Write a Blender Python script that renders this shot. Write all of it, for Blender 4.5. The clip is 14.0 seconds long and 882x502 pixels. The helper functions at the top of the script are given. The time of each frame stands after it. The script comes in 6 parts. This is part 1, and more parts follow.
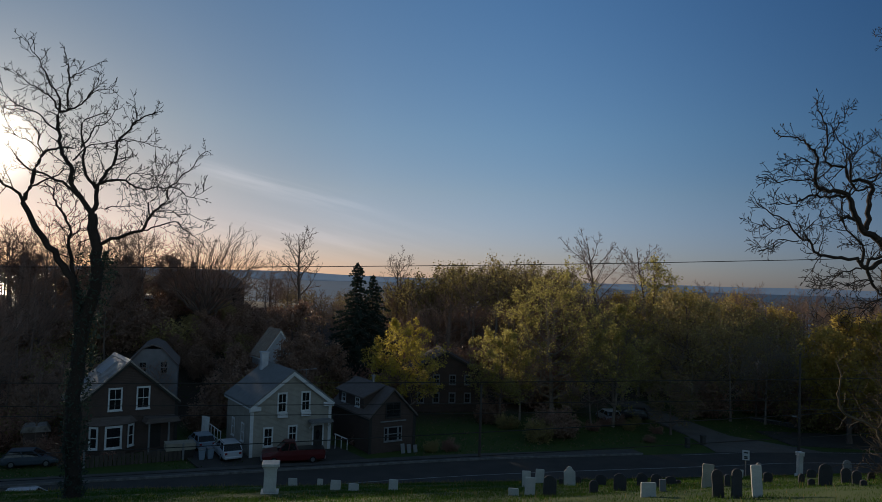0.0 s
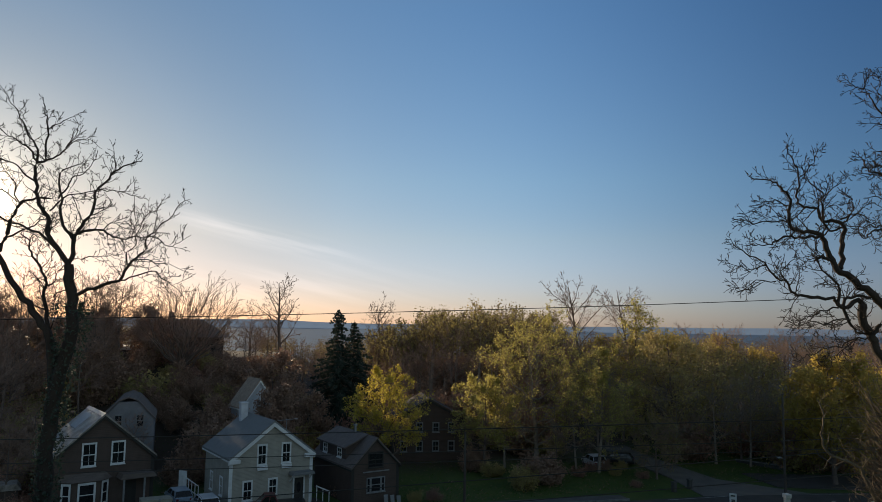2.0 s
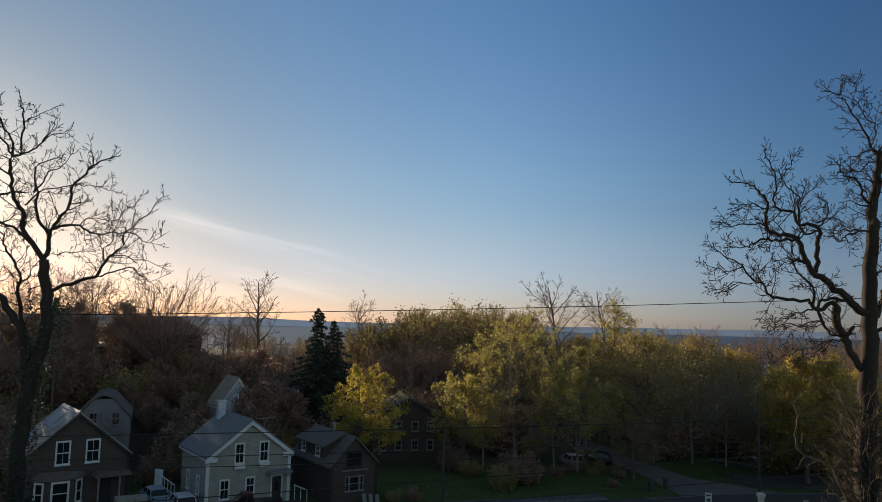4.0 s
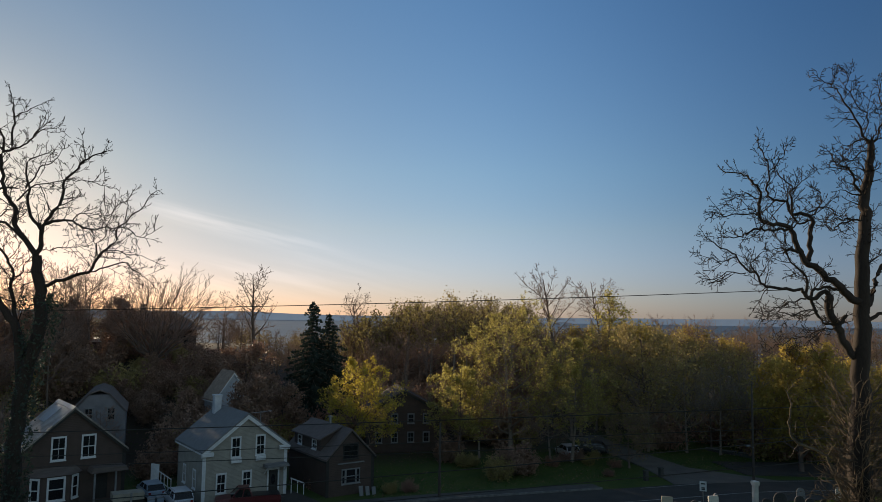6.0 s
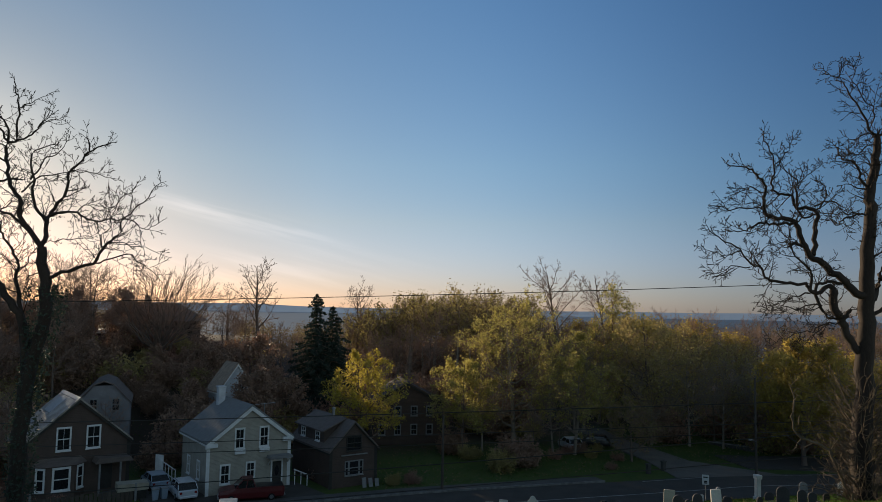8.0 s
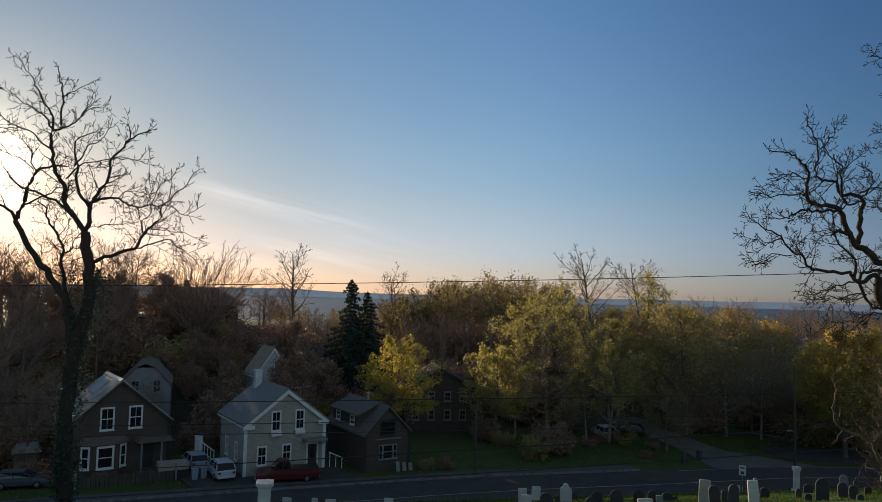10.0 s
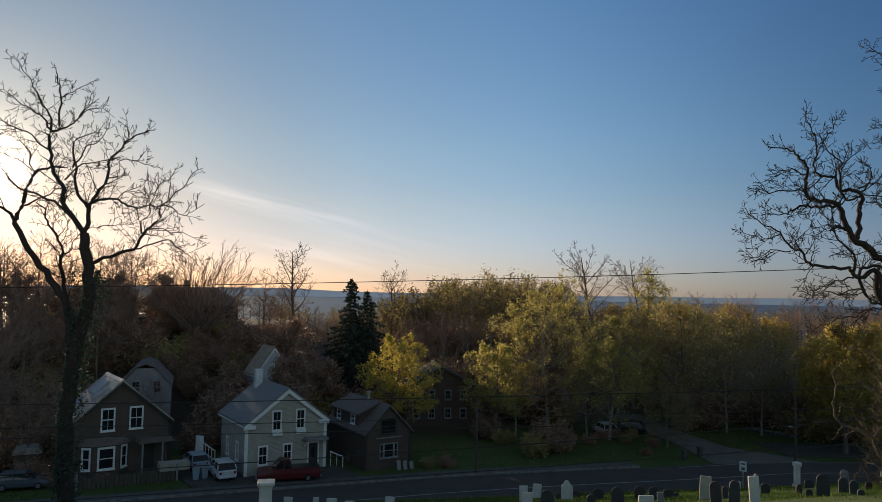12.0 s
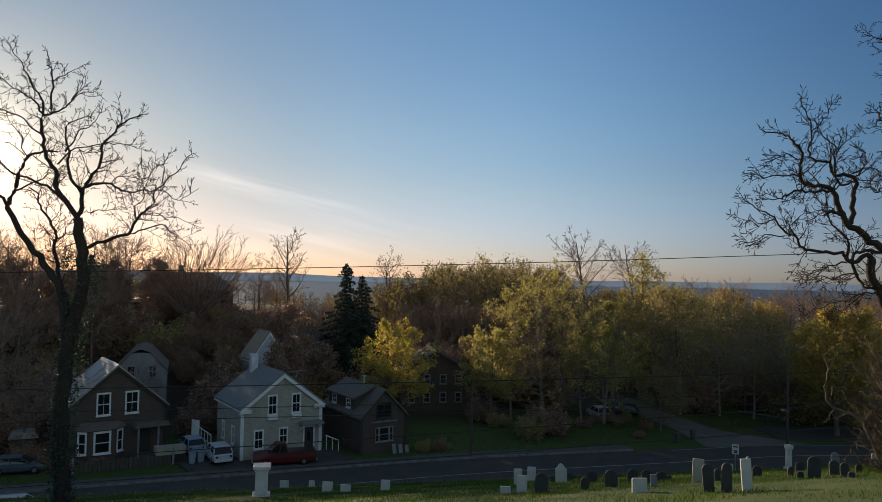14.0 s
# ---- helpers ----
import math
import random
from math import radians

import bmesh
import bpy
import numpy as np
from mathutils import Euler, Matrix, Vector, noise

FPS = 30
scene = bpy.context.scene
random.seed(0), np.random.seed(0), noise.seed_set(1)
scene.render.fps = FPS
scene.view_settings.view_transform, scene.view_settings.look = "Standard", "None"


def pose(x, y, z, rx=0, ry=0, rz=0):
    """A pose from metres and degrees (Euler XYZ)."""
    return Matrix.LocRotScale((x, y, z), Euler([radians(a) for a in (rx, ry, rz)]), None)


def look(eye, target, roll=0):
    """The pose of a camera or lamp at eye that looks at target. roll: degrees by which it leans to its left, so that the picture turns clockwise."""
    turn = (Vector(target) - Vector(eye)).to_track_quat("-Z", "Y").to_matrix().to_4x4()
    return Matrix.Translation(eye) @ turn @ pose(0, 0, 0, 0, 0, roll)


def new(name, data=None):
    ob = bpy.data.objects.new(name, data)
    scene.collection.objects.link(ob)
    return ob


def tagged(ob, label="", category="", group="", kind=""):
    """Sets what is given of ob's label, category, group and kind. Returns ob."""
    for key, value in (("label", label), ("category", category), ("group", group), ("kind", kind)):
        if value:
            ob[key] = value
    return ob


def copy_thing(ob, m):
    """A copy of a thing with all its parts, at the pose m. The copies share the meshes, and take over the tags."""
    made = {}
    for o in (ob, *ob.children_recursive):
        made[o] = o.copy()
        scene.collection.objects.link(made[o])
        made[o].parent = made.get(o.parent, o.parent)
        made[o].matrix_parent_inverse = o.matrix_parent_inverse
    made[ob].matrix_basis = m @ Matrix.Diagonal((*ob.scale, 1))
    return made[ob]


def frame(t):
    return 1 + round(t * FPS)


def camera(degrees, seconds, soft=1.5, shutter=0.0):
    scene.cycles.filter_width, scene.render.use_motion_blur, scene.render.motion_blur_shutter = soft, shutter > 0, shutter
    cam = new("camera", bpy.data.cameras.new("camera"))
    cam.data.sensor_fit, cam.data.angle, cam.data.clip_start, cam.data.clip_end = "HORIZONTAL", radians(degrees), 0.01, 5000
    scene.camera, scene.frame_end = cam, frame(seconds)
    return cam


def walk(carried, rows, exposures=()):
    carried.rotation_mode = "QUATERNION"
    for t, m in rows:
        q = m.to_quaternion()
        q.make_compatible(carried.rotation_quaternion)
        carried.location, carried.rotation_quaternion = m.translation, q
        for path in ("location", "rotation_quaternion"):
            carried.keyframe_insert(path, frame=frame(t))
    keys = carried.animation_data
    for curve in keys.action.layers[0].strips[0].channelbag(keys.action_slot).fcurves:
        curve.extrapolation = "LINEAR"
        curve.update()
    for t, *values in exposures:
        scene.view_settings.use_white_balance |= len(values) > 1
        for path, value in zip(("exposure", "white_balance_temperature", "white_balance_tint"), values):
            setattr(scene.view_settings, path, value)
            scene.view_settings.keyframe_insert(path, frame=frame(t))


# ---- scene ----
SUN_AZ, SUN_EL = -33.7, 8.4
EYE_Z = 17.5


def row(t, yaw, pitch, roll):
    return t, pose(0, 0, EYE_Z, 90 + pitch, roll, yaw)


cam = camera(64.1, 14.0, soft=0.85)
walk(cam, [
    row(0.0, 0.875, 2.192, -1.745), row(0.5, 0.126, 2.009, -1.528), row(1.0, 0.176, 2.039, -1.086),
    row(1.5, -0.243, 3.826, -1.149), row(2.0, -0.598, 5.924, -0.814), row(2.5, -0.569, 6.338, -0.776),
    row(3.0, -0.747, 6.128, -0.875), row(3.5, -1.419, 6.078, -1.044), row(4.0, -2.199, 5.884, -1.239),
    row(6.5, -2.607, 5.095, -0.707), row(7.0, -2.601, 4.893, -0.816), row(7.5, -2.487, 4.772, -0.901),
    row(10.0, 0.422, 3.528, -1.396), row(10.5, 1.651, 2.911, -1.512), row(11.0, 1.916, 2.674, -1.409),
    row(11.5, 1.088, 3.122, -1.173), row(12.0, 0.397, 3.400, -0.979), row(12.5, 0.355, 3.107, -0.915),
    row(13.0, 0.366, 2.618, -0.884), row(13.5, 0.204, 2.285, -0.872), row(14.0, 0.0, 2.170, -0.950)],
    exposures=[(0.0, -0.46, 5940, 10), (0.5, -0.19, 6340, 10), (1.0, -0.03, 6490, 10), (1.5, 0.12, 6590, 10), (2.0, 0.17, 6590, 10), (3.0, 0.04, 6590, 10), (4.0, 0.13, 6590, 10), (7.7, 0.12, 6590, 10), (9.8, 0.14, 6590, 10), (10.5, -0.01, 6590, 10), (11.0, -0.03, 6640, 10), (12.0, 0.15, 6690, 10), (13.0, 0.21, 6690, 10), (14.0, 0.21, 6690, 10)])

# ---- sky and sun ----
world = bpy.data.worlds.new("sky")
scene.world = world
world.use_nodes = True
wn, wl = world.node_tree.nodes, world.node_tree.links
wn.clear()


def wnode(kind, **kw):
    n = wn.new(kind)
    for k, v in kw.items():
        n.inputs[k].default_value = v
    return n


sky = wn.new("ShaderNodeTexSky")
sky.sky_type = "NISHITA"
sky.sun_disc = False
sky.sun_elevation = radians(SUN_EL)
sky.sun_rotation = radians(SUN_AZ)
sky.air_density, sky.dust_density, sky.ozone_density = 1.0, 0.3, 2.6
sky_bg = wnode("ShaderNodeBackground", Strength=0.15)
sky_out = wn.new("ShaderNodeOutputWorld")


def wmath(op, a, b=None, c=None):
    n = wn.new("ShaderNodeMath")
    n.operation = op
    for i, v in enumerate((a, b, c)):
        if v is None:
            continue
        if isinstance(v, (int, float)):
            n.inputs[i].default_value = v
        else:
            wl.new(v, n.inputs[i])
    return n.outputs[0]


def wband(v, mid, half):
    """One at mid, falling smoothly to nothing half away."""
    n = wn.new("ShaderNodeMapRange")
    n.interpolation_type = "SMOOTHERSTEP"
    n.inputs["From Min"].default_value, n.inputs["From Max"].default_value = half, 0.0
    wl.new(wmath("ABSOLUTE", wmath("SUBTRACT", v, mid)), n.inputs["Value"])
    return n.outputs[0]


# thin cirrus low in the west, drawn out in long wisps
w_dir = wn.new("ShaderNodeTexCoord").outputs["Generated"]
w_sep = wn.new("ShaderNodeSeparateXYZ")
wl.new(w_dir, w_sep.inputs[0])
w_ahead = wmath("MAXIMUM", w_sep.outputs["Y"], 0.05)
w_u = wmath("DIVIDE", w_sep.outputs["X"], w_ahead)
w_v = wmath("DIVIDE", w_sep.outputs["Z"], w_ahead)
w_along = wmath("ADD", w_v, wmath("MULTIPLY", w_u, 0.24))
w_map = wn.new("ShaderNodeCombineXYZ")
wl.new(wmath("MULTIPLY", w_u, 5.0), w_map.inputs[0])
wl.new(wmath("MULTIPLY", w_along, 60.0), w_map.inputs[1])
w_noise = wn.new("ShaderNodeTexNoise")
w_noise.inputs["Scale"].default_value, w_noise.inputs["Detail"].default_value = 1.0, 5
wl.new(w_map.outputs[0], w_noise.inputs["Vector"])
w_soft = wn.new("ShaderNodeMapRange")
w_soft.interpolation_type = "SMOOTHSTEP"
w_soft.inputs["From Min"].default_value, w_soft.inputs["From Max"].default_value = 0.32, 0.78
wl.new(w_noise.outputs["Fac"], w_soft.inputs["Value"])
w_wisp = wmath("MULTIPLY", wmath("MULTIPLY", wband(w_along, 0.062, 0.026), wband(w_u, -0.26, 0.24)), w_soft.outputs[0])
w_low = wmath("MULTIPLY", wmath("MULTIPLY", wband(w_v, 0.045, 0.055), wband(w_u, -0.34, 0.5)), w_soft.outputs[0])
w_cloud = wmath("ADD", wmath("MULTIPLY", w_wisp, 0.42), wmath("MULTIPLY", w_low, 0.3))
w_mix = wn.new("ShaderNodeMix")
w_mix.data_type, w_mix.blend_type = "RGBA", "ADD"
wl.new(w_cloud, w_mix.inputs["Factor"])
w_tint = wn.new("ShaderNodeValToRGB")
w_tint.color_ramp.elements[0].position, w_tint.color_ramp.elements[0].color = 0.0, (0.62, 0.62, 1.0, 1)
# the zenith, above the view, is warmed to take blue out of the shade
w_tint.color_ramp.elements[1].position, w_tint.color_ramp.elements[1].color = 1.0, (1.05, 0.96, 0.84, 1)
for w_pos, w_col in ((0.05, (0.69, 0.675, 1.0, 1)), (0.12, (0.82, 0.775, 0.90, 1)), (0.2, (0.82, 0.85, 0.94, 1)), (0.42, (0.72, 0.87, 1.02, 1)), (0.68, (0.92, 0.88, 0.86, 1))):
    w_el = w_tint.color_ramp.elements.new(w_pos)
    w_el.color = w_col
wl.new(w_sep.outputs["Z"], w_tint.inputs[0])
w_mul = wn.new("ShaderNodeMix")
w_mul.data_type, w_mul.blend_type = "RGBA", "MULTIPLY"
w_mul.inputs["Factor"].default_value = 1.0
wl.new(sky.outputs[0], w_mul.inputs["A"])
wl.new(w_tint.outputs["Color"], w_mul.inputs["B"])
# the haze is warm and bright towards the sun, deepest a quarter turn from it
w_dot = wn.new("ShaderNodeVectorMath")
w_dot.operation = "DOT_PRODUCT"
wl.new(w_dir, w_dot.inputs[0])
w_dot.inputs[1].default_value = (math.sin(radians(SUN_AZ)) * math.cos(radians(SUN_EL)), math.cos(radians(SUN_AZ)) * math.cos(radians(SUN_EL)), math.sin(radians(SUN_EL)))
w_haze_fill = wn.new("ShaderNodeValToRGB")
w_haze_fill.color_ramp.interpolation = "B_SPLINE"
# stops below about 0.6 lie out of view, raised as fill for the shade
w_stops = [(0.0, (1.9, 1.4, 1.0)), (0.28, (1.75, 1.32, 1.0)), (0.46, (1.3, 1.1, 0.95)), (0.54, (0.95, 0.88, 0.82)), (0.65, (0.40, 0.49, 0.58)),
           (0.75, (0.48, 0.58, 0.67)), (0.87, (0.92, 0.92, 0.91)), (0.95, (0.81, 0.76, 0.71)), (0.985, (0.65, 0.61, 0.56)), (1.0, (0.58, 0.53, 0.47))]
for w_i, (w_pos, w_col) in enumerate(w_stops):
    w_el = w_haze_fill.color_ramp.elements[0 if w_i == 0 else -1] if w_pos in (0.0, 1.0) else w_haze_fill.color_ramp.elements.new(w_pos)
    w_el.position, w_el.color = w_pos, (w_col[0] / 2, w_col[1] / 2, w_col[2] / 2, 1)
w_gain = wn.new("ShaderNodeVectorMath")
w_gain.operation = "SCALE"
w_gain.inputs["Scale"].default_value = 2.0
wl.new(w_haze_fill.outputs["Color"], w_gain.inputs[0])
wl.new(wmath("MULTIPLY_ADD", w_dot.outputs["Value"], 0.5, 0.5), w_haze_fill.inputs[0])
w_mul2 = wn.new("ShaderNodeMix")
w_mul2.data_type, w_mul2.blend_type = "RGBA", "MULTIPLY"
w_mul2.inputs["Factor"].default_value = 1.0
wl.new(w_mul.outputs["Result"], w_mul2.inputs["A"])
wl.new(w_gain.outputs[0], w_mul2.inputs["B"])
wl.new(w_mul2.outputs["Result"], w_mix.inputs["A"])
w_mix.inputs["B"].default_value = (3.2, 2.65, 2.45, 1)
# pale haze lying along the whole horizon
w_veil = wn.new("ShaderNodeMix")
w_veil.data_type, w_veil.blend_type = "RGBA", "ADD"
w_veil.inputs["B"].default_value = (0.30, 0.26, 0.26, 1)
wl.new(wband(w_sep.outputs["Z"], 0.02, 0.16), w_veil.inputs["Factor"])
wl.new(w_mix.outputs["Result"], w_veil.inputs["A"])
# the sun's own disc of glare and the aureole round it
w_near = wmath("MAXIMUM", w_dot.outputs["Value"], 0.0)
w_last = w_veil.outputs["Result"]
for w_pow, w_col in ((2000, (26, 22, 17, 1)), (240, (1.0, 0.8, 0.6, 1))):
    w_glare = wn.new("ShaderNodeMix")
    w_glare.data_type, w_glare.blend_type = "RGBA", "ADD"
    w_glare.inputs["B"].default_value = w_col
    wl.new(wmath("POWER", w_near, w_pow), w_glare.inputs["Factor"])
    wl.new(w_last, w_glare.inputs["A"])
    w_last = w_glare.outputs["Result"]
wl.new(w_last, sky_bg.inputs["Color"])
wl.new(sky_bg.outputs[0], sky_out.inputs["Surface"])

sun_dir = Vector((math.sin(radians(SUN_AZ)) * math.cos(radians(SUN_EL)),
                  math.cos(radians(SUN_AZ)) * math.cos(radians(SUN_EL)), math.sin(radians(SUN_EL))))
sun = new("sun", bpy.data.lights.new("sun", "SUN"))
sun.data.energy, sun.data.angle, sun.data.color = 5.0, radians(0.6), (1.0, 0.78, 0.52)
sun.matrix_world = look(sun_dir * 200, (0, 0, 0))


# ---- materials ----
def mat(name, color, rough=0.8, second=None, scale=4.0, fine=40.0, bump=0.2, metal=0.0, spec=0.3, island=0.0,
        translucent=0.0, amount=1.0, streak=None):
    """A procedural surface: two colours mixed by coarse and fine noise, with relief."""
    m = bpy.data.materials.new(name)
    m.use_nodes = True
    n, l = m.node_tree.nodes, m.node_tree.links
    b = n["Principled BSDF"]
    b.inputs["Roughness"].default_value = rough
    b.inputs["Metallic"].default_value = metal
    b.inputs["Specular IOR Level"].default_value = spec
    second = second or tuple(c * 0.7 for c in color)
    tc = n.new("ShaderNodeTexCoord")
    src = tc.outputs["Object"]
    if streak:
        mp = n.new("ShaderNodeMapping")
        mp.inputs["Scale"].default_value = streak
        l.new(src, mp.inputs["Vector"])
        src = mp.outputs[0]
    t1 = n.new("ShaderNodeTexNoise")
    t1.inputs["Scale"].default_value, t1.inputs["Detail"].default_value = scale, 4
    t2 = n.new("ShaderNodeTexNoise")
    t2.inputs["Scale"].default_value, t2.inputs["Detail"].default_value = fine, 3
    l.new(src, t1.inputs["Vector"])
    l.new(src, t2.inputs["Vector"])
    add = n.new("ShaderNodeMath")
    add.operation = "MULTIPLY_ADD"
    l.new(t2.outputs["Fac"], add.inputs[0])
    add.inputs[1].default_value = 0.6
    l.new(t1.outputs["Fac"], add.inputs[2])
    ramp = n.new("ShaderNodeMapRange")
    ramp.inputs["From Min"].default_value, ramp.inputs["From Max"].default_value = 0.55, 1.05
    ramp.inputs["To Max"].default_value = amount
    l.new(add.outputs[0], ramp.inputs["Value"])
    mix = n.new("ShaderNodeMix")
    mix.data_type = "RGBA"
    mix.inputs["A"].default_value = (*color, 1)
    mix.inputs["B"].default_value = (*second, 1)
    if island:
        g = n.new("ShaderNodeNewGeometry")
        l.new(g.outputs["Random Per Island"], mix.inputs["Factor"])
    else:
        l.new(ramp.outputs[0], mix.inputs["Factor"])
    l.new(mix.outputs["Result"], b.inputs["Base Color"])
    if bump and not island:
        bp = n.new("ShaderNodeBump")
        bp.inputs["Strength"].default_value = bump
        bp.inputs["Distance"].default_value = 0.02
        l.new(t2.outputs["Fac"], bp.inputs["Height"])
        l.new(bp.outputs[0], b.inputs["Normal"])
    if translucent:
        tr = n.new("ShaderNodeBsdfTranslucent")
        l.new(mix.outputs["Result"], tr.inputs["Color"])
        ms = n.new("ShaderNodeMixShader")
        ms.inputs[0].default_value = translucent
        l.new(b.outputs[0], ms.inputs[1])
        l.new(tr.outputs[0], ms.inputs[2])
        l.new(ms.outputs[0], n["Material Output"].inputs["Surface"])
    return m


def boards(name, color, pitch=0.12, rough=0.75):
    """Painted clapboard: horizontal courses with a shadow groove, and weathering."""
    m = mat(name, color, rough, tuple(c * 0.75 for c in color), 1.3, 18, 0.15)
    n, l = m.node_tree.nodes, m.node_tree.links
    b = n["Principled BSDF"]
    tc = n.new("ShaderNodeTexCoord")
    sep = n.new("ShaderNodeSeparateXYZ")
    l.new(tc.outputs["Object"], sep.inputs[0])
    fr = n.new("ShaderNodeMath")
    fr.operation = "FRACT"
    dv = n.new("ShaderNodeMath")
    dv.operation = "DIVIDE"
    dv.inputs[1].default_value = pitch
    l.new(sep.outputs["Z"], dv.inputs[0])
    l.new(dv.outputs[0], fr.inputs[0])
    bp = n.new("ShaderNodeBump")
    bp.inputs["Strength"].default_value, bp.inputs["Distance"].default_value, bp.invert = 0.9, 0.03, True
    l.new(fr.outputs[0], bp.inputs["Height"])
    l.new(bp.outputs[0], b.inputs["Normal"])
    return m


M_GRASS = mat("grass", (0.042, 0.075, 0.014), 0.9, (0.075, 0.10, 0.02), 0.35, 3.0, 0.6)
def litter():
    """Beyond the road the ground is bare earth and leaf litter with patches of grass."""
    n, l = M_GRASS.node_tree.nodes, M_GRASS.node_tree.links
    b = n["Principled BSDF"]
    old = b.inputs["Base Color"].links[0].from_socket
    tc = n.new("ShaderNodeTexCoord")
    dot = n.new("ShaderNodeVectorMath")
    dot.operation = "DOT_PRODUCT"
    dot.inputs[1].default_value = (-0.342, 0.9397, 0)
    l.new(tc.outputs["Object"], dot.inputs[0])
    nz = n.new("ShaderNodeTexNoise")
    nz.inputs["Scale"].default_value, nz.inputs["Detail"].default_value = 0.12, 5
    l.new(tc.outputs["Object"], nz.inputs["Vector"])
    ad = n.new("ShaderNodeMath")
    ad.operation = "MULTIPLY_ADD"
    l.new(nz.outputs["Fac"], ad.inputs[0])
    ad.inputs[1].default_value = 16
    l.new(dot.outputs["Value"], ad.inputs[2])
    mr = n.new("ShaderNodeMapRange")
    mr.inputs["From Min"].default_value, mr.inputs["From Max"].default_value = 86, 96
    l.new(ad.outputs[0], mr.inputs["Value"])
    mx = n.new("ShaderNodeMix")
    mx.data_type = "RGBA"
    mx.inputs["B"].default_value = (0.065, 0.048, 0.034, 1)
    l.new(mr.outputs[0], mx.inputs["Factor"])
    l.new(old, mx.inputs["A"])
    l.new(mx.outputs["Result"], b.inputs["Base Color"])


litter()
M_BLADE = mat("grass_blade", (0.042, 0.10, 0.012), 0.7, (0.09, 0.15, 0.02), island=1, translucent=0.45)
M_DRYBLADE = mat("dry_blade", (0.30, 0.24, 0.10), 0.8, (0.22, 0.17, 0.06), island=1, translucent=0.4)
M_ASPHALT = mat("asphalt", (0.060, 0.053, 0.047), 0.95, (0.085, 0.075, 0.067), 0.5, 30, 0.3)
M_WALK = mat("concrete_walk", (0.13, 0.12, 0.11), 0.9, (0.08, 0.075, 0.07), 0.8, 20, 0.2)
M_STREET = mat("worn_street", (0.18, 0.16, 0.14), 0.95, (0.12, 0.108, 0.095), 0.5, 12, 0.3)
M_KERB = mat("granite_kerb", (0.27, 0.26, 0.245), 0.85, (0.11, 0.105, 0.10), 2, 40, 0.3)
M_LINE = mat("road_paint", (0.42, 0.42, 0.40), 0.8, (0.12, 0.12, 0.12), 1.2, 12, 0.1)
M_WATER = mat("sea", (0.055, 0.10, 0.15), 0.5, (0.07, 0.12, 0.17), 0.004, 0.03, 0.0, spec=0.2)
# distance haze is put into the shore's pale blue colour and emission
M_FAR = mat("far_shore_haze_glow", (0.13, 0.15, 0.18), 1.0, (0.08, 0.10, 0.125), 0.004, 0.02, 0.0)
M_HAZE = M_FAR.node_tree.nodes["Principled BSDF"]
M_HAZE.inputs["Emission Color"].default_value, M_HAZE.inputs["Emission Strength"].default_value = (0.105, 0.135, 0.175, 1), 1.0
M_BARK = mat("bark", (0.028, 0.022, 0.019), 0.95, (0.055, 0.043, 0.036), 1.5, 14, 0.8, streak=(1, 1, 0.25))
M_BARK_BROWN = mat("brown_bark", (0.13, 0.092, 0.074), 0.95, (0.20, 0.15, 0.12), 1.5, 14, 0.8, streak=(1, 1, 0.25))
M_BARK_PALE = mat("pale_bark", (0.19, 0.145, 0.10), 0.95, (0.08, 0.064, 0.048), 1.5, 14, 0.8, streak=(1, 1, 0.25))
M_BARK_GREY = mat("grey_bark", (0.20, 0.16, 0.13), 0.95, (0.33, 0.27, 0.215), 1.5, 14, 0.8, streak=(1, 1, 0.25))
M_TWIG = mat("twig", (0.23, 0.15, 0.115), 0.95, (0.33, 0.22, 0.17), 3, 20, 0.0)
M_LEAF_FAR = mat("far_budding_crown", (0.17, 0.125, 0.09), 0.8, (0.25, 0.20, 0.10), island=1, translucent=0.4)
M_TWIG_RED = mat("red_twig", (0.17, 0.11, 0.085), 0.95, (0.12, 0.08, 0.06), 3, 20, 0.0)
M_LEAF_YEL = mat("leaf_yellow_green", (0.46, 0.38, 0.06), 0.6, (0.66, 0.53, 0.11), island=1, translucent=0.65)
M_LEAF_GRN = mat("leaf_green", (0.29, 0.235, 0.10), 0.6, (0.48, 0.38, 0.15), island=1, translucent=0.45)
M_LEAF_OLV = mat("leaf_olive", (0.31, 0.28, 0.085), 0.6, (0.54, 0.47, 0.15), island=1, translucent=0.65)
M_LEAF_ORG = mat("leaf_amber", (0.38, 0.275, 0.075), 0.6, (0.50, 0.39, 0.10), island=1, translucent=0.65)
M_LEAF_BUD = mat("leaf_budding", (0.19, 0.155, 0.07), 0.7, (0.34, 0.28, 0.10), island=1, translucent=0.5)
M_LEAF_RED = mat("bud_red", (0.46, 0.26, 0.19), 0.7, (0.36, 0.20, 0.15), island=1, translucent=0.4)
M_NEEDLE = mat("spruce_needle", (0.035, 0.05, 0.04), 0.8, (0.055, 0.075, 0.055), island=1, translucent=0.15)
M_IVY = mat("evergreen_leaf", (0.25, 0.155, 0.11), 0.6, (0.37, 0.23, 0.16), island=1, translucent=0.2)
M_BEIGE = boards("beige_clapboard", (0.40, 0.365, 0.305))
M_BROWN = boards("brown_shingle", (0.105, 0.072, 0.058), 0.16)
M_DARKWOOD = boards("dark_brown_shingle", (0.10, 0.068, 0.054), 0.16)
M_GREYWALL = boards("grey_clapboard", (0.52, 0.53, 0.56))
M_GREYDARK = boards("weathered_grey_clapboard", (0.24, 0.23, 0.24))
M_WHITE = mat("white_paint", (0.78, 0.78, 0.78), 0.55, (0.62, 0.62, 0.61), 2, 25, 0.05)
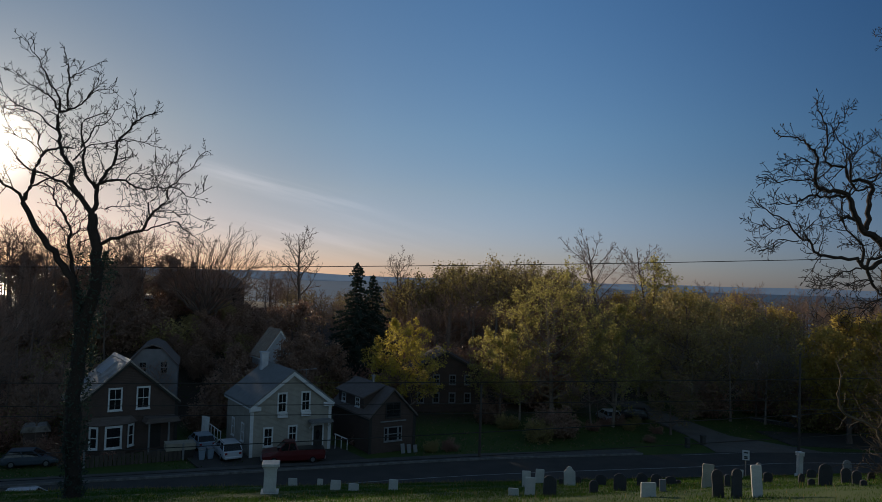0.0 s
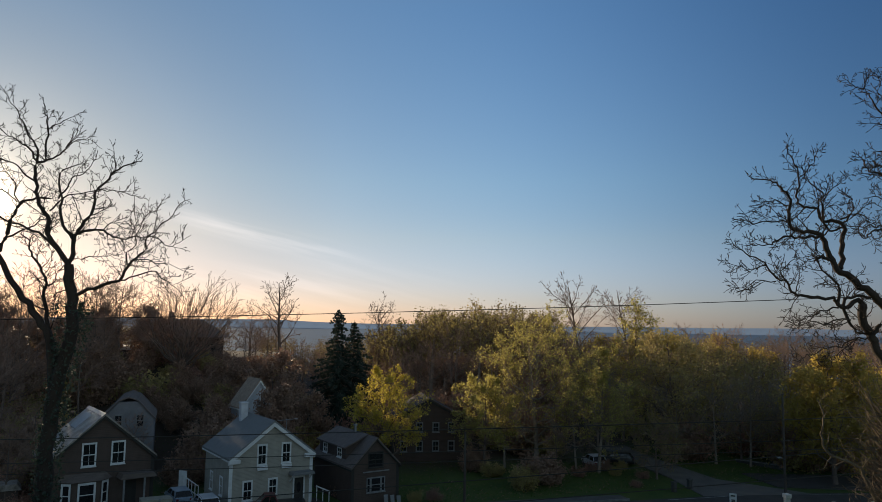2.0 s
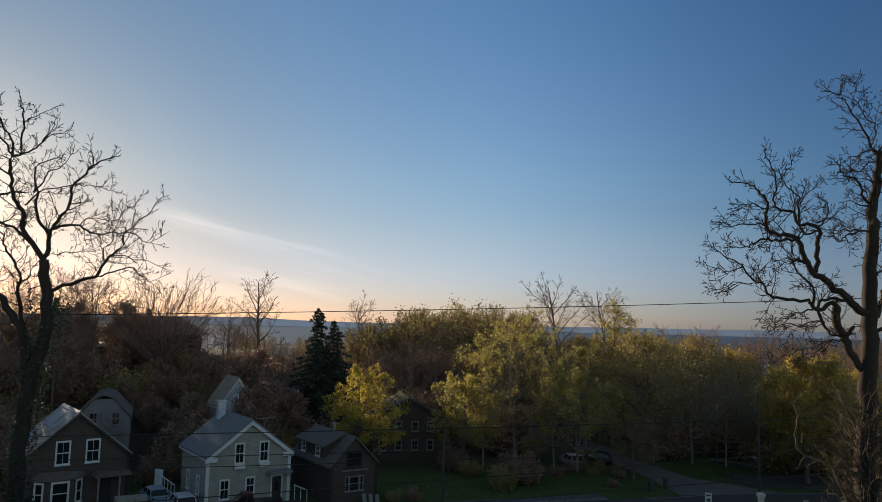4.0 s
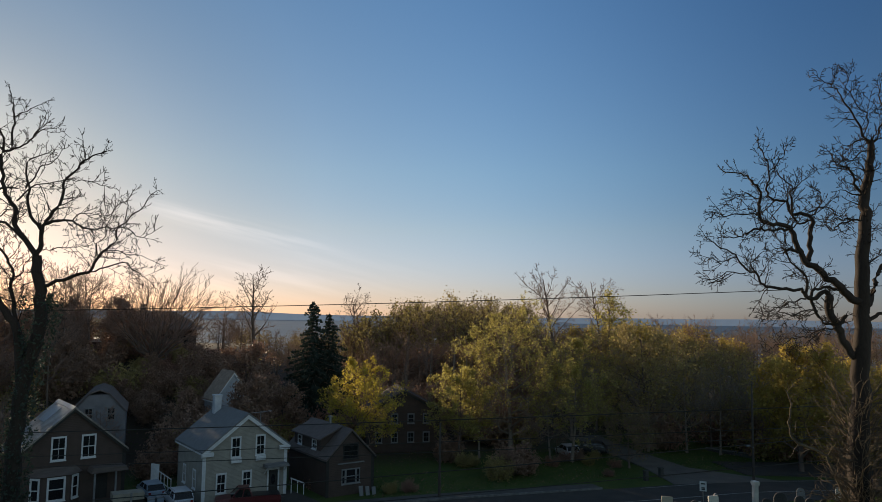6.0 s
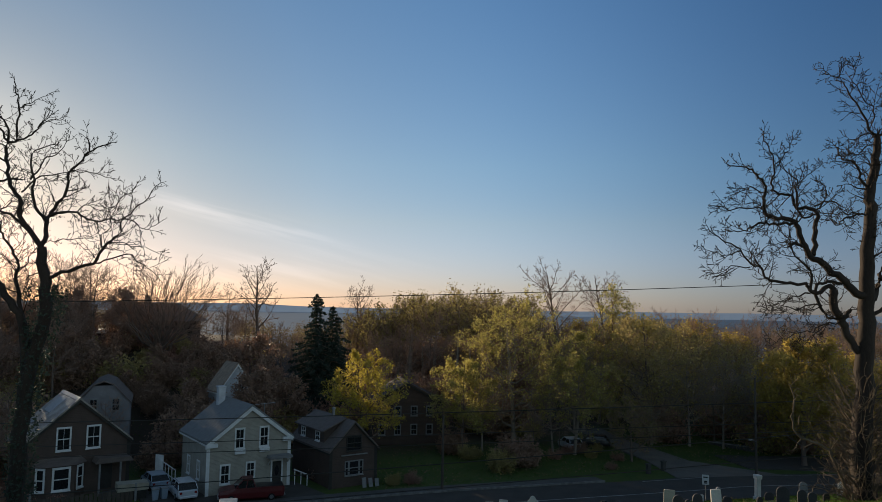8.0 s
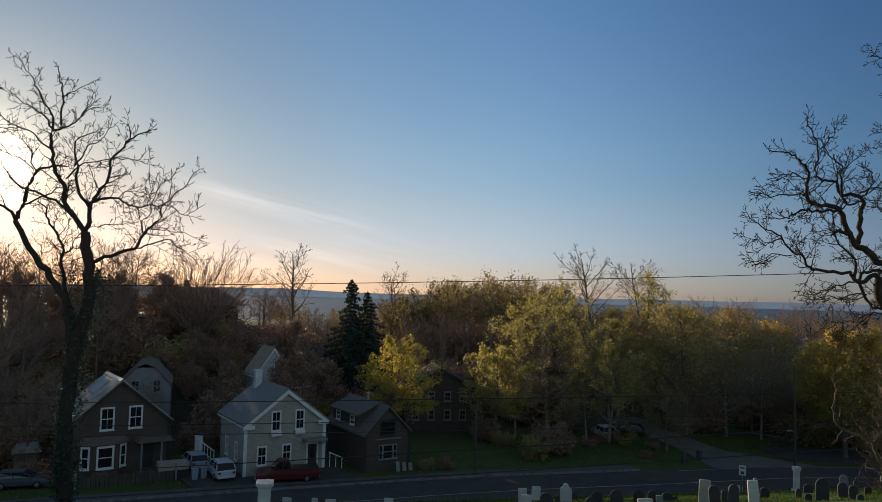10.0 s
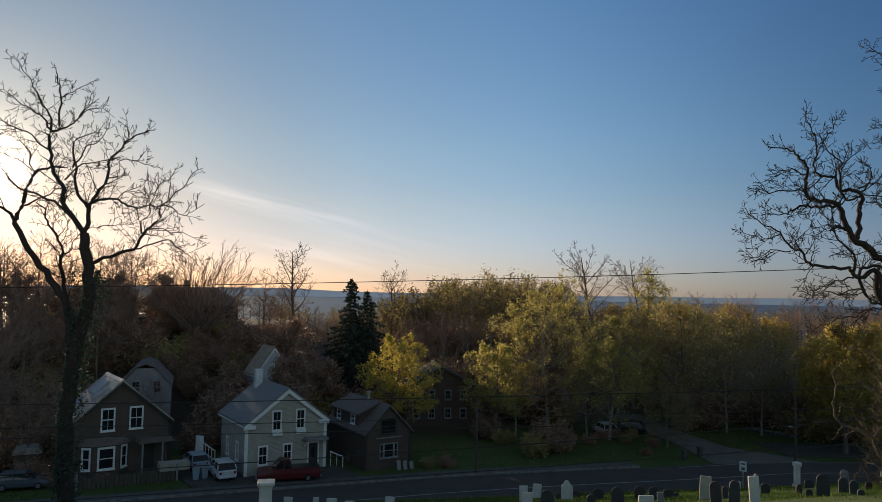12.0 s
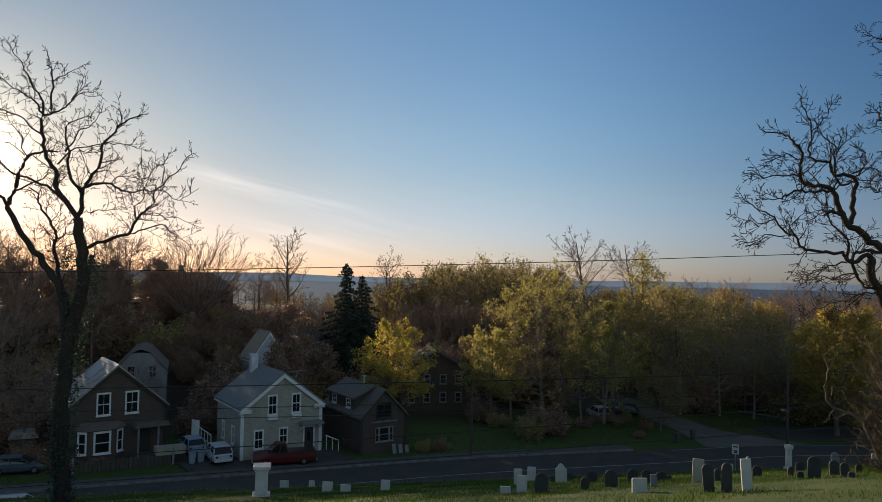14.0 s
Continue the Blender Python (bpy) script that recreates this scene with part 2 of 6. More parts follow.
M_TRIMDARK = mat("dark_trim", (0.05, 0.045, 0.04), 0.7, None, 2, 25, 0.05)
M_ROOF = mat("asphalt_shingle_grey", (0.25, 0.25, 0.25), 0.85, (0.17, 0.17, 0.17), 1.0, 16, 0.5, streak=(1, 4, 4))
M_ROOF_BROWN = mat("asphalt_shingle_brown", (0.19, 0.15, 0.13), 0.8, (0.12, 0.095, 0.085), 1.0, 16, 0.5, streak=(1, 4, 4))
M_ROOF_TAN = mat("asphalt_shingle_tan", (0.48, 0.36, 0.26), 0.8, (0.2, 0.15, 0.12), 1.0, 16, 0.5, streak=(1, 4, 4))
M_ROOF_OLD = mat("worn_pale_roof", (0.40, 0.36, 0.32), 0.42, (0.10, 0.075, 0.06), 0.9, 5, 0.8, amount=1.0, spec=0.6)
M_GLASS = mat("window_glass", (0.012, 0.014, 0.017), 0.06, (0.02, 0.02, 0.022), 1, 8, 0.0, spec=0.6)
M_BRICK = mat("chimney_brick", (0.22, 0.15, 0.12), 0.9, (0.14, 0.10, 0.09), 3, 20, 0.5)
M_CHIMNEY = mat("painted_chimney", (0.62, 0.63, 0.66), 0.9, (0.46, 0.47, 0.50), 2, 14, 0.5)
M_SILVER = mat("silver_car_paint", (0.66, 0.68, 0.72), 0.3, (0.58, 0.60, 0.64), 2, 20, 0.0, metal=0.3, spec=0.5)
M_RED = mat("dark_red_car_paint", (0.12, 0.011, 0.013), 0.35, (0.09, 0.009, 0.010), 2, 20, 0.0, spec=0.5)
M_BLUECAR = mat("blue_car_paint", (0.30, 0.37, 0.45), 0.35, (0.24, 0.30, 0.38), 2, 20, 0.0, spec=0.5)
M_NAVYCAR = mat("navy_car_paint", (0.07, 0.085, 0.11), 0.4, (0.055, 0.07, 0.09), 2, 20, 0.0, spec=0.4)
M_BLACKCAR = mat("black_car_paint", (0.015, 0.016, 0.018), 0.3, (0.02, 0.02, 0.022), 2, 20, 0.0, spec=0.5)
M_TYRE = mat("tyre_rubber", (0.02, 0.02, 0.02), 0.9)
M_RIM = mat("wheel_rim", (0.35, 0.35, 0.36), 0.35, None, 4, 30, 0.0, metal=0.7)
M_TAIL = mat("tail_lamp", (0.25, 0.02, 0.02), 0.3, None, 4, 30, 0.0)
M_HEAD = mat("head_lamp", (0.6, 0.6, 0.6), 0.15, None, 4, 30, 0.0)
M_MARBLE = mat("white_marble", (0.72, 0.69, 0.63), 0.75, (0.50, 0.48, 0.44), 1.6, 18, 0.35)
M_CREAM = mat("cream_marble", (0.52, 0.47, 0.38), 0.8, (0.38, 0.34, 0.27), 1.6, 18, 0.35)
M_SLATE = mat("dark_slate", (0.045, 0.045, 0.05), 0.75, (0.085, 0.08, 0.08), 1.6, 18, 0.35)
M_GREYSTONE = mat("grey_stone", (0.28, 0.28, 0.28), 0.8, (0.18, 0.18, 0.18), 1.6, 18, 0.35)
M_POLE = mat("weathered_pole", (0.07, 0.055, 0.045), 0.95, (0.11, 0.09, 0.075), 2, 14, 0.5, streak=(1, 1, 0.2))
M_CABLE = mat("cable_sheath", (0.055, 0.048, 0.043), 0.5, None, 2, 14, 0.0)
M_METAL = mat("galvanised_metal", (0.4, 0.41, 0.42), 0.45, (0.3, 0.3, 0.31), 3, 30, 0.0, metal=0.8)
M_RUBBLE = mat("bank_stone", (0.10, 0.095, 0.085), 0.95, (0.06, 0.055, 0.05), 1.2, 9, 0.8)
M_TARP = mat("pale_plywood", (0.40, 0.36, 0.28), 0.8, (0.28, 0.25, 0.20), 1.5, 14, 0.2)


# ---- building helpers ----
def link_mesh(name, me, material, parent=None, label="", kind="", category=""):
    me.materials.append(material)
    ob = new(name, me)
    ob.parent = parent
    return tagged(ob, label, category, "", kind)


def part(name, bm, material, parent, label=""):
    me = bpy.data.meshes.new(name)
    bm.to_mesh(me)
    bm.free()
    return link_mesh(name, me, material, parent, label)


def quads(name, verts, faces):
    """A mesh from arrays of vertices and four-cornered faces."""
    me = bpy.data.meshes.new(name)
    verts, faces = np.asarray(verts, np.float32), np.asarray(faces, np.int32)
    me.vertices.add(len(verts))
    me.vertices.foreach_set("co", verts.ravel())
    me.loops.add(faces.size)
    me.loops.foreach_set("vertex_index", faces.ravel())
    me.polygons.add(len(faces))
    me.polygons.foreach_set("loop_start", np.arange(0, faces.size, 4, dtype=np.int32))
    me.update(calc_edges=True)
    return me


def box(bm, x0, x1, y0, y1, z0, z1, bevel=0.0, m=None):
    r = bmesh.ops.create_cube(bm, size=1.0, matrix=Matrix.Translation(((x0 + x1) / 2, (y0 + y1) / 2, (z0 + z1) / 2)) @ Matrix.Diagonal((x1 - x0, y1 - y0, z1 - z0, 1)))
    vs = r["verts"]
    if bevel:
        es = list({e for v in vs for e in v.link_edges})
        out = bmesh.ops.bevel(bm, geom=es, offset=bevel, segments=1, affect="EDGES")
        vs = list({v for f in out["faces"] for v in f.verts} | {v for v in vs if v.is_valid})
    if m is not None:
        bmesh.ops.transform(bm, matrix=m, verts=vs)
    return vs


def prism(bm, outline, y0, y1, m=None):
    """A solid from an outline in x and z, pulled from y0 to y1."""
    a = [bm.verts.new((x, y0, z)) for x, z in outline]
    b = [bm.verts.new((x, y1, z)) for x, z in outline]
    bm.faces.new(a)
    bm.faces.new(b[::-1])
    for i in range(len(a)):
        j = (i + 1) % len(a)
        bm.faces.new((a[j], a[i], b[i], b[j]))
    if m is not None:
        bmesh.ops.transform(bm, matrix=m, verts=a + b)
    bmesh.ops.recalc_face_normals(bm, faces=bm.faces)
    return a + b


def rod(bm, p, q, r0, r1=None, sides=8):
    p, q = Vector(p), Vector(q)
    d = q - p
    m = Matrix.Translation((p + q) / 2) @ d.to_track_quat("Z", "Y").to_matrix().to_4x4()
    bmesh.ops.create_cone(bm, cap_ends=True, segments=sides, radius1=r0, radius2=r0 if r1 is None else r1, depth=d.length, matrix=m)


def thing(name, m, label, category, group=""):
    ob = new(name)
    ob.empty_display_size = 0.3
    ob.matrix_basis = m
    return tagged(ob, label, category, group)


# ---- lie of the land: u runs along the road, s away from the hill ----
def us(x, y):
    return 0.9397 * x + 0.342 * y, -0.342 * x + 0.9397 * y


def xy(u, s):
    return 0.9397 * u - 0.342 * s, 0.342 * u + 0.9397 * s


def smooth(a, b, t):
    t = max(0.0, min(1.0, (t - a) / (b - a)))
    return t * t * (3 - 2 * t)


def kerb(u):
    return 64.0 - 3.2 * smooth(18, 62, u) - max(0, u - 58) * 0.28 + max(0, u - 110) * 0.28


def hill(u, s):
    c = max(-70, min(70, u))
    return 15.2 - max(0, s) * (0.243 + 0.00093 * c)


def ground_z(x, y):
    u, s = us(x, y)
    e = kerb(u) - 12.5
    if s < e:
        return hill(u, s)
    z = hill(u, e) * (1 - smooth(e, e + 3.5, s)) - 0.06
    z += 10.5 * smooth(-14, -42, x) * smooth(80, 118, y) + 2.5 * smooth(85, 120, y) * smooth(-14, 10, x)
    return z - 34 * smooth(165, 420, y)


def build_ground():
    us_ = sorted(set([-4800, -3000, -1500, -800, -400, -250, -160] + list(range(-120, 150, 4)) + [160, 200, 280, 400, 800, 1500, 3000, 4800]))
    ss_ = sorted(set([-4800, -2000, -800, -300, -120, -60, -30, -12, -4] + [i * 1.0 for i in range(0, 72)] + list(range(72, 140, 4)) + [150, 165, 190, 230, 280, 340, 420, 520, 640, 760, 1500, 4800]))
    verts, faces = [], []
    for s in ss_:
        for u in us_:
            x, y = xy(u, s)
            z = ground_z(x, y)
            if 0 < s < 52:
                z += 0.10 * noise.noise((u * 0.35, s * 0.35, 0)) + 0.05 * noise.noise((u * 1.1, s * 1.1, 3))
            verts.append((x, y, z))
    n = len(us_)
    for i in range(len(ss_) - 1):
        for j in range(n - 1):
            faces.append((i * n + j, i * n + j + 1, (i + 1) * n + j + 1, (i + 1) * n + j))
    me = quads("ground", verts, faces)
    link_mesh("ground", me, M_GRASS, None, "spring grass on the sloping burial ground and yards", "structure", "ground")


def ribbon(name, rows, z0, z1, material, label, category):
    """A slab along rows of (u, s_near, s_far)."""
    bm = bmesh.new()
    rings = []
    for u, a, b, lift in rows:
        pa, pb = xy(u, a), xy(u, b)
        rings.append([bm.verts.new((*pa, z0 + lift)), bm.verts.new((*pb, z0 + lift)), bm.verts.new((*pb, z1 + lift)), bm.verts.new((*pa, z1 + lift))])
    for p, q in zip(rings, rings[1:]):
        for i in range(4):
            bm.faces.new((p[i], p[(i + 1) % 4], q[(i + 1) % 4], q[i]))
    bm.faces.new(rings[0])
    bm.faces.new(rings[-1][::-1])
    bmesh.ops.recalc_face_normals(bm, faces=bm.faces)
    ob = part(name, bm, material, None)
    return tagged(ob, label, category, "", "structure")


def build_roads():
    run = list(range(-140, 142, 4))
    ribbon("road", [(u, kerb(u) - 8.6, kerb(u), 0) for u in run], -0.3, 0.0, M_ASPHALT, "worn dark asphalt town road below the hill", "road")
    ribbon("kerb", [(u, kerb(u) + 0.01, kerb(u) + 0.18, 0) for u in run if u < 48], -0.3, 0.18, M_KERB, "low granite kerb along the road", "kerb")
    ribbon("pavement", [(u, kerb(u) + 0.19, kerb(u) + 1.9, 0) for u in run if u < 48], -0.3, 0.16, M_WALK, "narrow concrete pavement along the road", "pavement")
    ribbon("edge_line", [(u, kerb(u) - 5.0, kerb(u) - 4.85, 0) for u in run], -0.05, 0.006, M_LINE, "worn white line painted on the road", "road line")
    ribbon("road_edge_line", [(u, kerb(u) - 0.55, kerb(u) - 0.43, 0) for u in run if u > 44], -0.05, 0.006, M_LINE, "worn white edge line painted on the road", "road line")
    # the side street that climbs away behind the junction
    bm = bmesh.new()
    left = [(28.5, 75.5), (28.0, 84), (24.8, 95), (17, 118), (8, 145)]
    right = [(41, 77.0), (33.2, 84), (28.8, 95), (21.5, 118), (13, 145)]
    prev = None
    for (ax, ay), (bx, by) in zip(left, right):
        za, zb = max(ground_z(ax, ay), -0.05) + 0.07, max(ground_z(bx, by), -0.05) + 0.07
        cur = [bm.verts.new((ax, ay, za)), bm.verts.new((bx, by, zb)), bm.verts.new((bx, by, zb - 0.4)), bm.verts.new((ax, ay, za - 0.4))]
        if prev:
            for i in range(4):
                bm.faces.new((prev[i], prev[(i + 1) % 4], cur[(i + 1) % 4], cur[i]))
        prev = cur
    bmesh.ops.recalc_face_normals(bm, faces=bm.faces)
    tagged(part("side_street", bm, M_STREET, None), "pale worn side street climbing between the trees", "road", "", "structure")
    # paved yard in front of the beige house
    bm = bmesh.new()
    c = [xy(1, kerb(0) + 1.95), xy(16, kerb(16) + 1.95), xy(14, 72), xy(-2, 76)]
    lo = [bm.verts.new((*p, -0.3)) for p in c]
    hi = [bm.verts.new((*p, 0.10)) for p in c]
    bm.faces.new(hi)
    for i in range(4):
        bm.faces.new((lo[i], lo[(i + 1) % 4], hi[(i + 1) % 4], hi[i]))
    bmesh.ops.recalc_face_normals(bm, faces=bm.faces)
    tagged(part("driveway", bm, M_ASPHALT, None), "dark asphalt driveway before the beige house", "driveway", "", "structure")
    # paved lot beside the mouth of the side street
    bm = bmesh.new()
    c = [(38.6, 80.2), (50, 78.9), (58, 80.6), (56, 86.5), (37.5, 87.5)]
    lo = [bm.verts.new((*p, -0.3)) for p in c]
    hi = [bm.verts.new((*p, 0.03)) for p in c]
    bm.faces.new(hi)
    for i in range(5):
        bm.faces.new((lo[i], lo[(i + 1) % 5], hi[(i + 1) % 5], hi[i]))
    bmesh.ops.recalc_face_normals(bm, faces=bm.faces)
    tagged(part("paved_lot", bm, M_ASPHALT, None), "dark asphalt lot beside the side street", "lot", "", "structure")
    # sea, and far shore with its haze painted on as glow
    bm = bmesh.new()
    bmesh.ops.create_grid(bm, x_segments=2, y_segments=2, size=4900, matrix=Matrix.Translation((0, 0, -22)))
    tagged(part("water", bm, M_WATER, None), "calm blue sea towards the horizon", "sea", "", "structure")
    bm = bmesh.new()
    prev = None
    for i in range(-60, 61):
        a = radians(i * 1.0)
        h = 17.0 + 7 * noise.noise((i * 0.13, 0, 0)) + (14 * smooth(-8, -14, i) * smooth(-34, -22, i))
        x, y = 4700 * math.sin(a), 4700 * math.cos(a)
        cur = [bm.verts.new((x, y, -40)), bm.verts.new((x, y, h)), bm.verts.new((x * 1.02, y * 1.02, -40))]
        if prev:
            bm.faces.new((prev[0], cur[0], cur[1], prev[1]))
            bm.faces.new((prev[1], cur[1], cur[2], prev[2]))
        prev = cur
    tagged(part("backdrop", bm, M_FAR, None), "low blue shore at the horizon, its haze painted as glow", "far shore", "", "structure")


build_ground()
build_roads()


# ---- trees ----
def sweep(name, polys, sides):
    """One mesh of tapered tubes; polys are (points, radii)."""
    by_len = {}
    for p, r in polys:
        by_len.setdefault(len(p), []).append((p, r))
    all_v, all_f, off = [], [], 0
    for k, group in by_len.items():
        P = np.array([g[0] for g in group], np.float64)
        R = np.array([g[1] for g in group], np.float64)
        T = np.gradient(P, axis=1)
        T /= np.linalg.norm(T, axis=2, keepdims=True) + 1e-9
        ref = np.where(np.abs(T[..., 2:3]) > 0.9, np.array([1.0, 0, 0]), np.array([0, 0, 1.0]))
        A = np.cross(T, ref)
        A /= np.linalg.norm(A, axis=2, keepdims=True) + 1e-9
        B = np.cross(T, A)
        ang = np.arange(sides) * 2 * np.pi / sides
        ring = P[:, :, None] + R[:, :, None, None] * (np.cos(ang)[:, None] * A[:, :, None] + np.sin(ang)[:, None] * B[:, :, None])
        n = len(group)
        idx = np.arange(n * k * sides).reshape(n, k, sides) + off
        nxt = np.roll(idx, -1, axis=2)
        all_f.append(np.stack([idx[:, :-1], nxt[:, :-1], nxt[:, 1:], idx[:, 1:]], -1).reshape(-1, 4))
        all_v.append(ring.reshape(-1, 3))
        off += n * k * sides
    return quads(name, np.concatenate(all_v), np.concatenate(all_f))


def wander(rng, start, way, length, n, jit, up):
    pts, d = [Vector(start)], Vector(way).normalized()
    for _ in range(n):
        d = (d + Vector((rng.uniform(-1, 1), rng.uniform(-1, 1), rng.uniform(-1, 1))) * jit + Vector((0, 0, up))).normalized()
        pts.append(pts[-1] + d * (length / n))
    return pts


def spawn(rng, pts, radii, level, out, tips, spec, thin=0.011):
    """Grow side branches along one branch, level after level."""
    if level >= len(spec):
        tips.append(pts[-1])
        if len(pts) > 2:
            tips.append(pts[len(pts) // 2])
        return
    count, ratio, open_, jit, up, t0 = spec[level]
    total = sum((b - a).length for a, b in zip(pts, pts[1:]))
    count = max(1, int(count * (0.7 + 0.6 * rng.random()) + 0.5))
    for i in range(count):
        f = t0 + (1 - t0) * (i + rng.random()) / count
        x = f * (len(pts) - 1)
        j = min(int(x), len(pts) - 2)
        start = pts[j].lerp(pts[j + 1], x - j)
        d = (pts[j + 1] - pts[j]).normalized()
        side = Vector((rng.uniform(-1, 1), rng.uniform(-1, 1), rng.uniform(-0.6, 1))).cross(d)
        side = (side if side.length > 1e-3 else Vector((1, 0, 0))).normalized()
        a = open_ * rng.uniform(0.65, 1.35)
        way = d * math.cos(a) + side * math.sin(a)
        ln = total * ratio * rng.uniform(0.6, 1.25) * (1.15 - 0.5 * f)
        r = radii[j] * (1 - (x - j)) + radii[j + 1] * (x - j)
        r0 = max(thin * 1.3, r * rng.uniform(0.42, 0.62))
        n = 5 if level < 2 else 4
        p = wander(rng, start, way, ln, n, jit, up)
        rr = [max(thin, r0 * (1 - 0.75 * q / n)) for q in range(n + 1)]
        out.append((p, rr))
        spawn(rng, p, rr, level + 1, out, tips, spec, thin)


def leaf_mesh(name, centers, per, spread, size, seed, flat=0.0):
    """Small four-cornered leaves scattered round the centres."""
    g = np.random.default_rng(seed)
    C = np.repeat(np.array([tuple(c) for c in centers], np.float64), per, axis=0)
    C += g.normal(0, spread, C.shape)
    n = len(C)
    a = g.normal(size=(n, 3))
    a /= np.linalg.norm(a, axis=1, keepdims=True)
    b = np.cross(a, g.normal(size=(n, 3)))
    b /= np.linalg.norm(b, axis=1, keepdims=True)
    s = (size * g.uniform(0.5, 1.4, n))[:, None]
    V = np.stack([C - a * s, C + b * s * 0.55, C + a * s, C - b * s * 0.55], 1).reshape(-1, 3)
    return quads(name, V, np.arange(4 * n).reshape(n, 4))


def finish_tree(name, m, polys, twigs, tips, leaf, label, category, bark=M_BARK, twig=M_TWIG, group="", seed=1):
    root = thing(name, m, label, category, group)
    big = [q for q in twigs if q[1][0] > 0.05]
    small = [q for q in twigs if q[1][0] <= 0.05]
    link_mesh("trunk", sweep("trunk", polys + big, 6), bark, root)
    if small:
        link_mesh("branchwork", sweep("branchwork", small, 3), twig, root, "", "stuff")
    if leaf:
        material, per, spread, size = leaf
        link_mesh("crown", leaf_mesh("crown", tips, per, spread, size, seed), material, root, "fresh spring leaves", "stuff")
    return root


def broad_tree(name, seed, height, fork, reach, r0, leaf, label, spec=None, lean=0.0, scaffold=16, category="tree",
               twig=M_TWIG, bark=M_BARK_BROWN, m=None, group="", fan=False, thin=0.012):
    """A broad tree: a leader and limbs that reach out to a rounded crown, with finer branching."""
    rng = random.Random(seed)
    top = height * (0.55 if fan else 0.86)
    trunk = wander(rng, (0, 0, -0.5), (lean, 0, 1), top + 0.5, 8, 0.07, 0.15)
    rr = [max(0.04, r0 * ((1.3 if i == 0 else 1) - 0.11 * i)) for i in range(len(trunk))]
    polys, out, tips = [(trunk, rr)], [], []
    spec = spec or [(8, 0.42, 0.75, 0.24, 0.10, 0.2), (5, 0.5, 0.75, 0.28, 0.07, 0.15), (3, 0.55, 0.75, 0.3, 0.04, 0.2)]
    mid, half = Vector((lean * height * 0.5, 0, height * (1 + fork) / 2)), height * (1 - fork) / 2
    for i in range(scaffold):
        a = 2.4 * i + rng.uniform(-0.4, 0.4)
        e = math.asin((0.12 + 0.84 * (i + rng.random()) / scaffold) if fan and height > 8 else -0.55 + 1.53 * (i + rng.random()) / scaffold)
        k = rng.uniform(0.72, 0.98)
        goal = mid + Vector((reach * k * math.cos(e) * math.cos(a), reach * k * math.cos(e) * math.sin(a), half * k * math.sin(e)))
        flat = math.hypot(goal.x, goal.y)
        z = max(height * fork * 0.75, min(goal.z - flat * rng.uniform(0.5, 1.1), top * 0.95))
        if fan:
            z = height * fork * rng.uniform(0.8, 1.3)
        x = min(len(trunk) - 1.01, max(0.5, (z + 0.5) / (top + 0.5) * 8))
        start = trunk[int(x)].lerp(trunk[int(x) + 1], x - int(x))
        bow = Vector((0, 0, flat * 0.12))
        p = [start.lerp(goal, t) - bow * math.sin(t * 3.14) + Vector((rng.uniform(-1, 1), rng.uniform(-1, 1), rng.uniform(-1, 1))) * 0.05 * reach * (0 < t < 1) for t in (0, 0.17, 0.34, 0.5, 0.67, 0.84, 1)]
        r = max(0.05, rr[int(x)] * rng.uniform(0.4, 0.6))
        q = [max(thin, r * (1 - 0.15 * j)) for j in range(7)]
        polys.append((p, q))
        spawn(rng, p, q, 0, out, tips, spec, thin)
    spawn(rng, trunk[6:], rr[6:], 1, out, tips, spec, thin)
    return finish_tree(name, m or Matrix(), polys, out, tips, leaf, label, category, bark, twig, group, seed)


def twigs(rng, line, radii, out, spec, thin, level=0, fat=0.045):
    """Side shoots set along a branch by so many a metre; each level is shorter and finer than the one before."""
    if level == len(spec):
        return
    per, lo, hi, jit, t0 = spec[level]
    total = sum((b - a).length for a, b in zip(line, line[1:]))
    n = int(per * total * (1 - t0) + rng.random())
    for i in range(n + 1):
        f = 1.0 if i == n else t0 + (1 - t0) * (i + rng.random()) / n
        x = min(f * (len(line) - 1), len(line) - 1.001)
        j = int(x)
        start, d = line[j].lerp(line[j + 1], x - j), (line[j + 1] - line[j]).normalized()
        side = Vector((rng.uniform(-1, 1), rng.uniform(-1, 1), rng.uniform(-0.8, 0.8))).cross(d)
        side = (side if side.length > 1e-3 else Vector((1, 0, 0))).normalized()
        a = rng.uniform(0.1, 0.4) if i == n else rng.uniform(0.6, 1.15)
        ln = rng.uniform(lo, hi) * (1.2 - 0.75 * f) * min(1.0, 0.45 + total / 5) * (0.5 if i == n else 1)
        r0 = max(thin * 1.25, min(fat, radii[j] * rng.uniform(0.35, 0.55)))
        k = 6 if level < 1 else 5
        p = wander(rng, start, d * math.cos(a) + side * math.sin(a), ln, k, jit, 0.05)
        rr = [max(thin, r0 * (1 - 0.8 * q / k)) for q in range(k + 1)]
        out.append((p, rr))
        twigs(rng, p, rr, out, spec, thin, level + 1, fat)


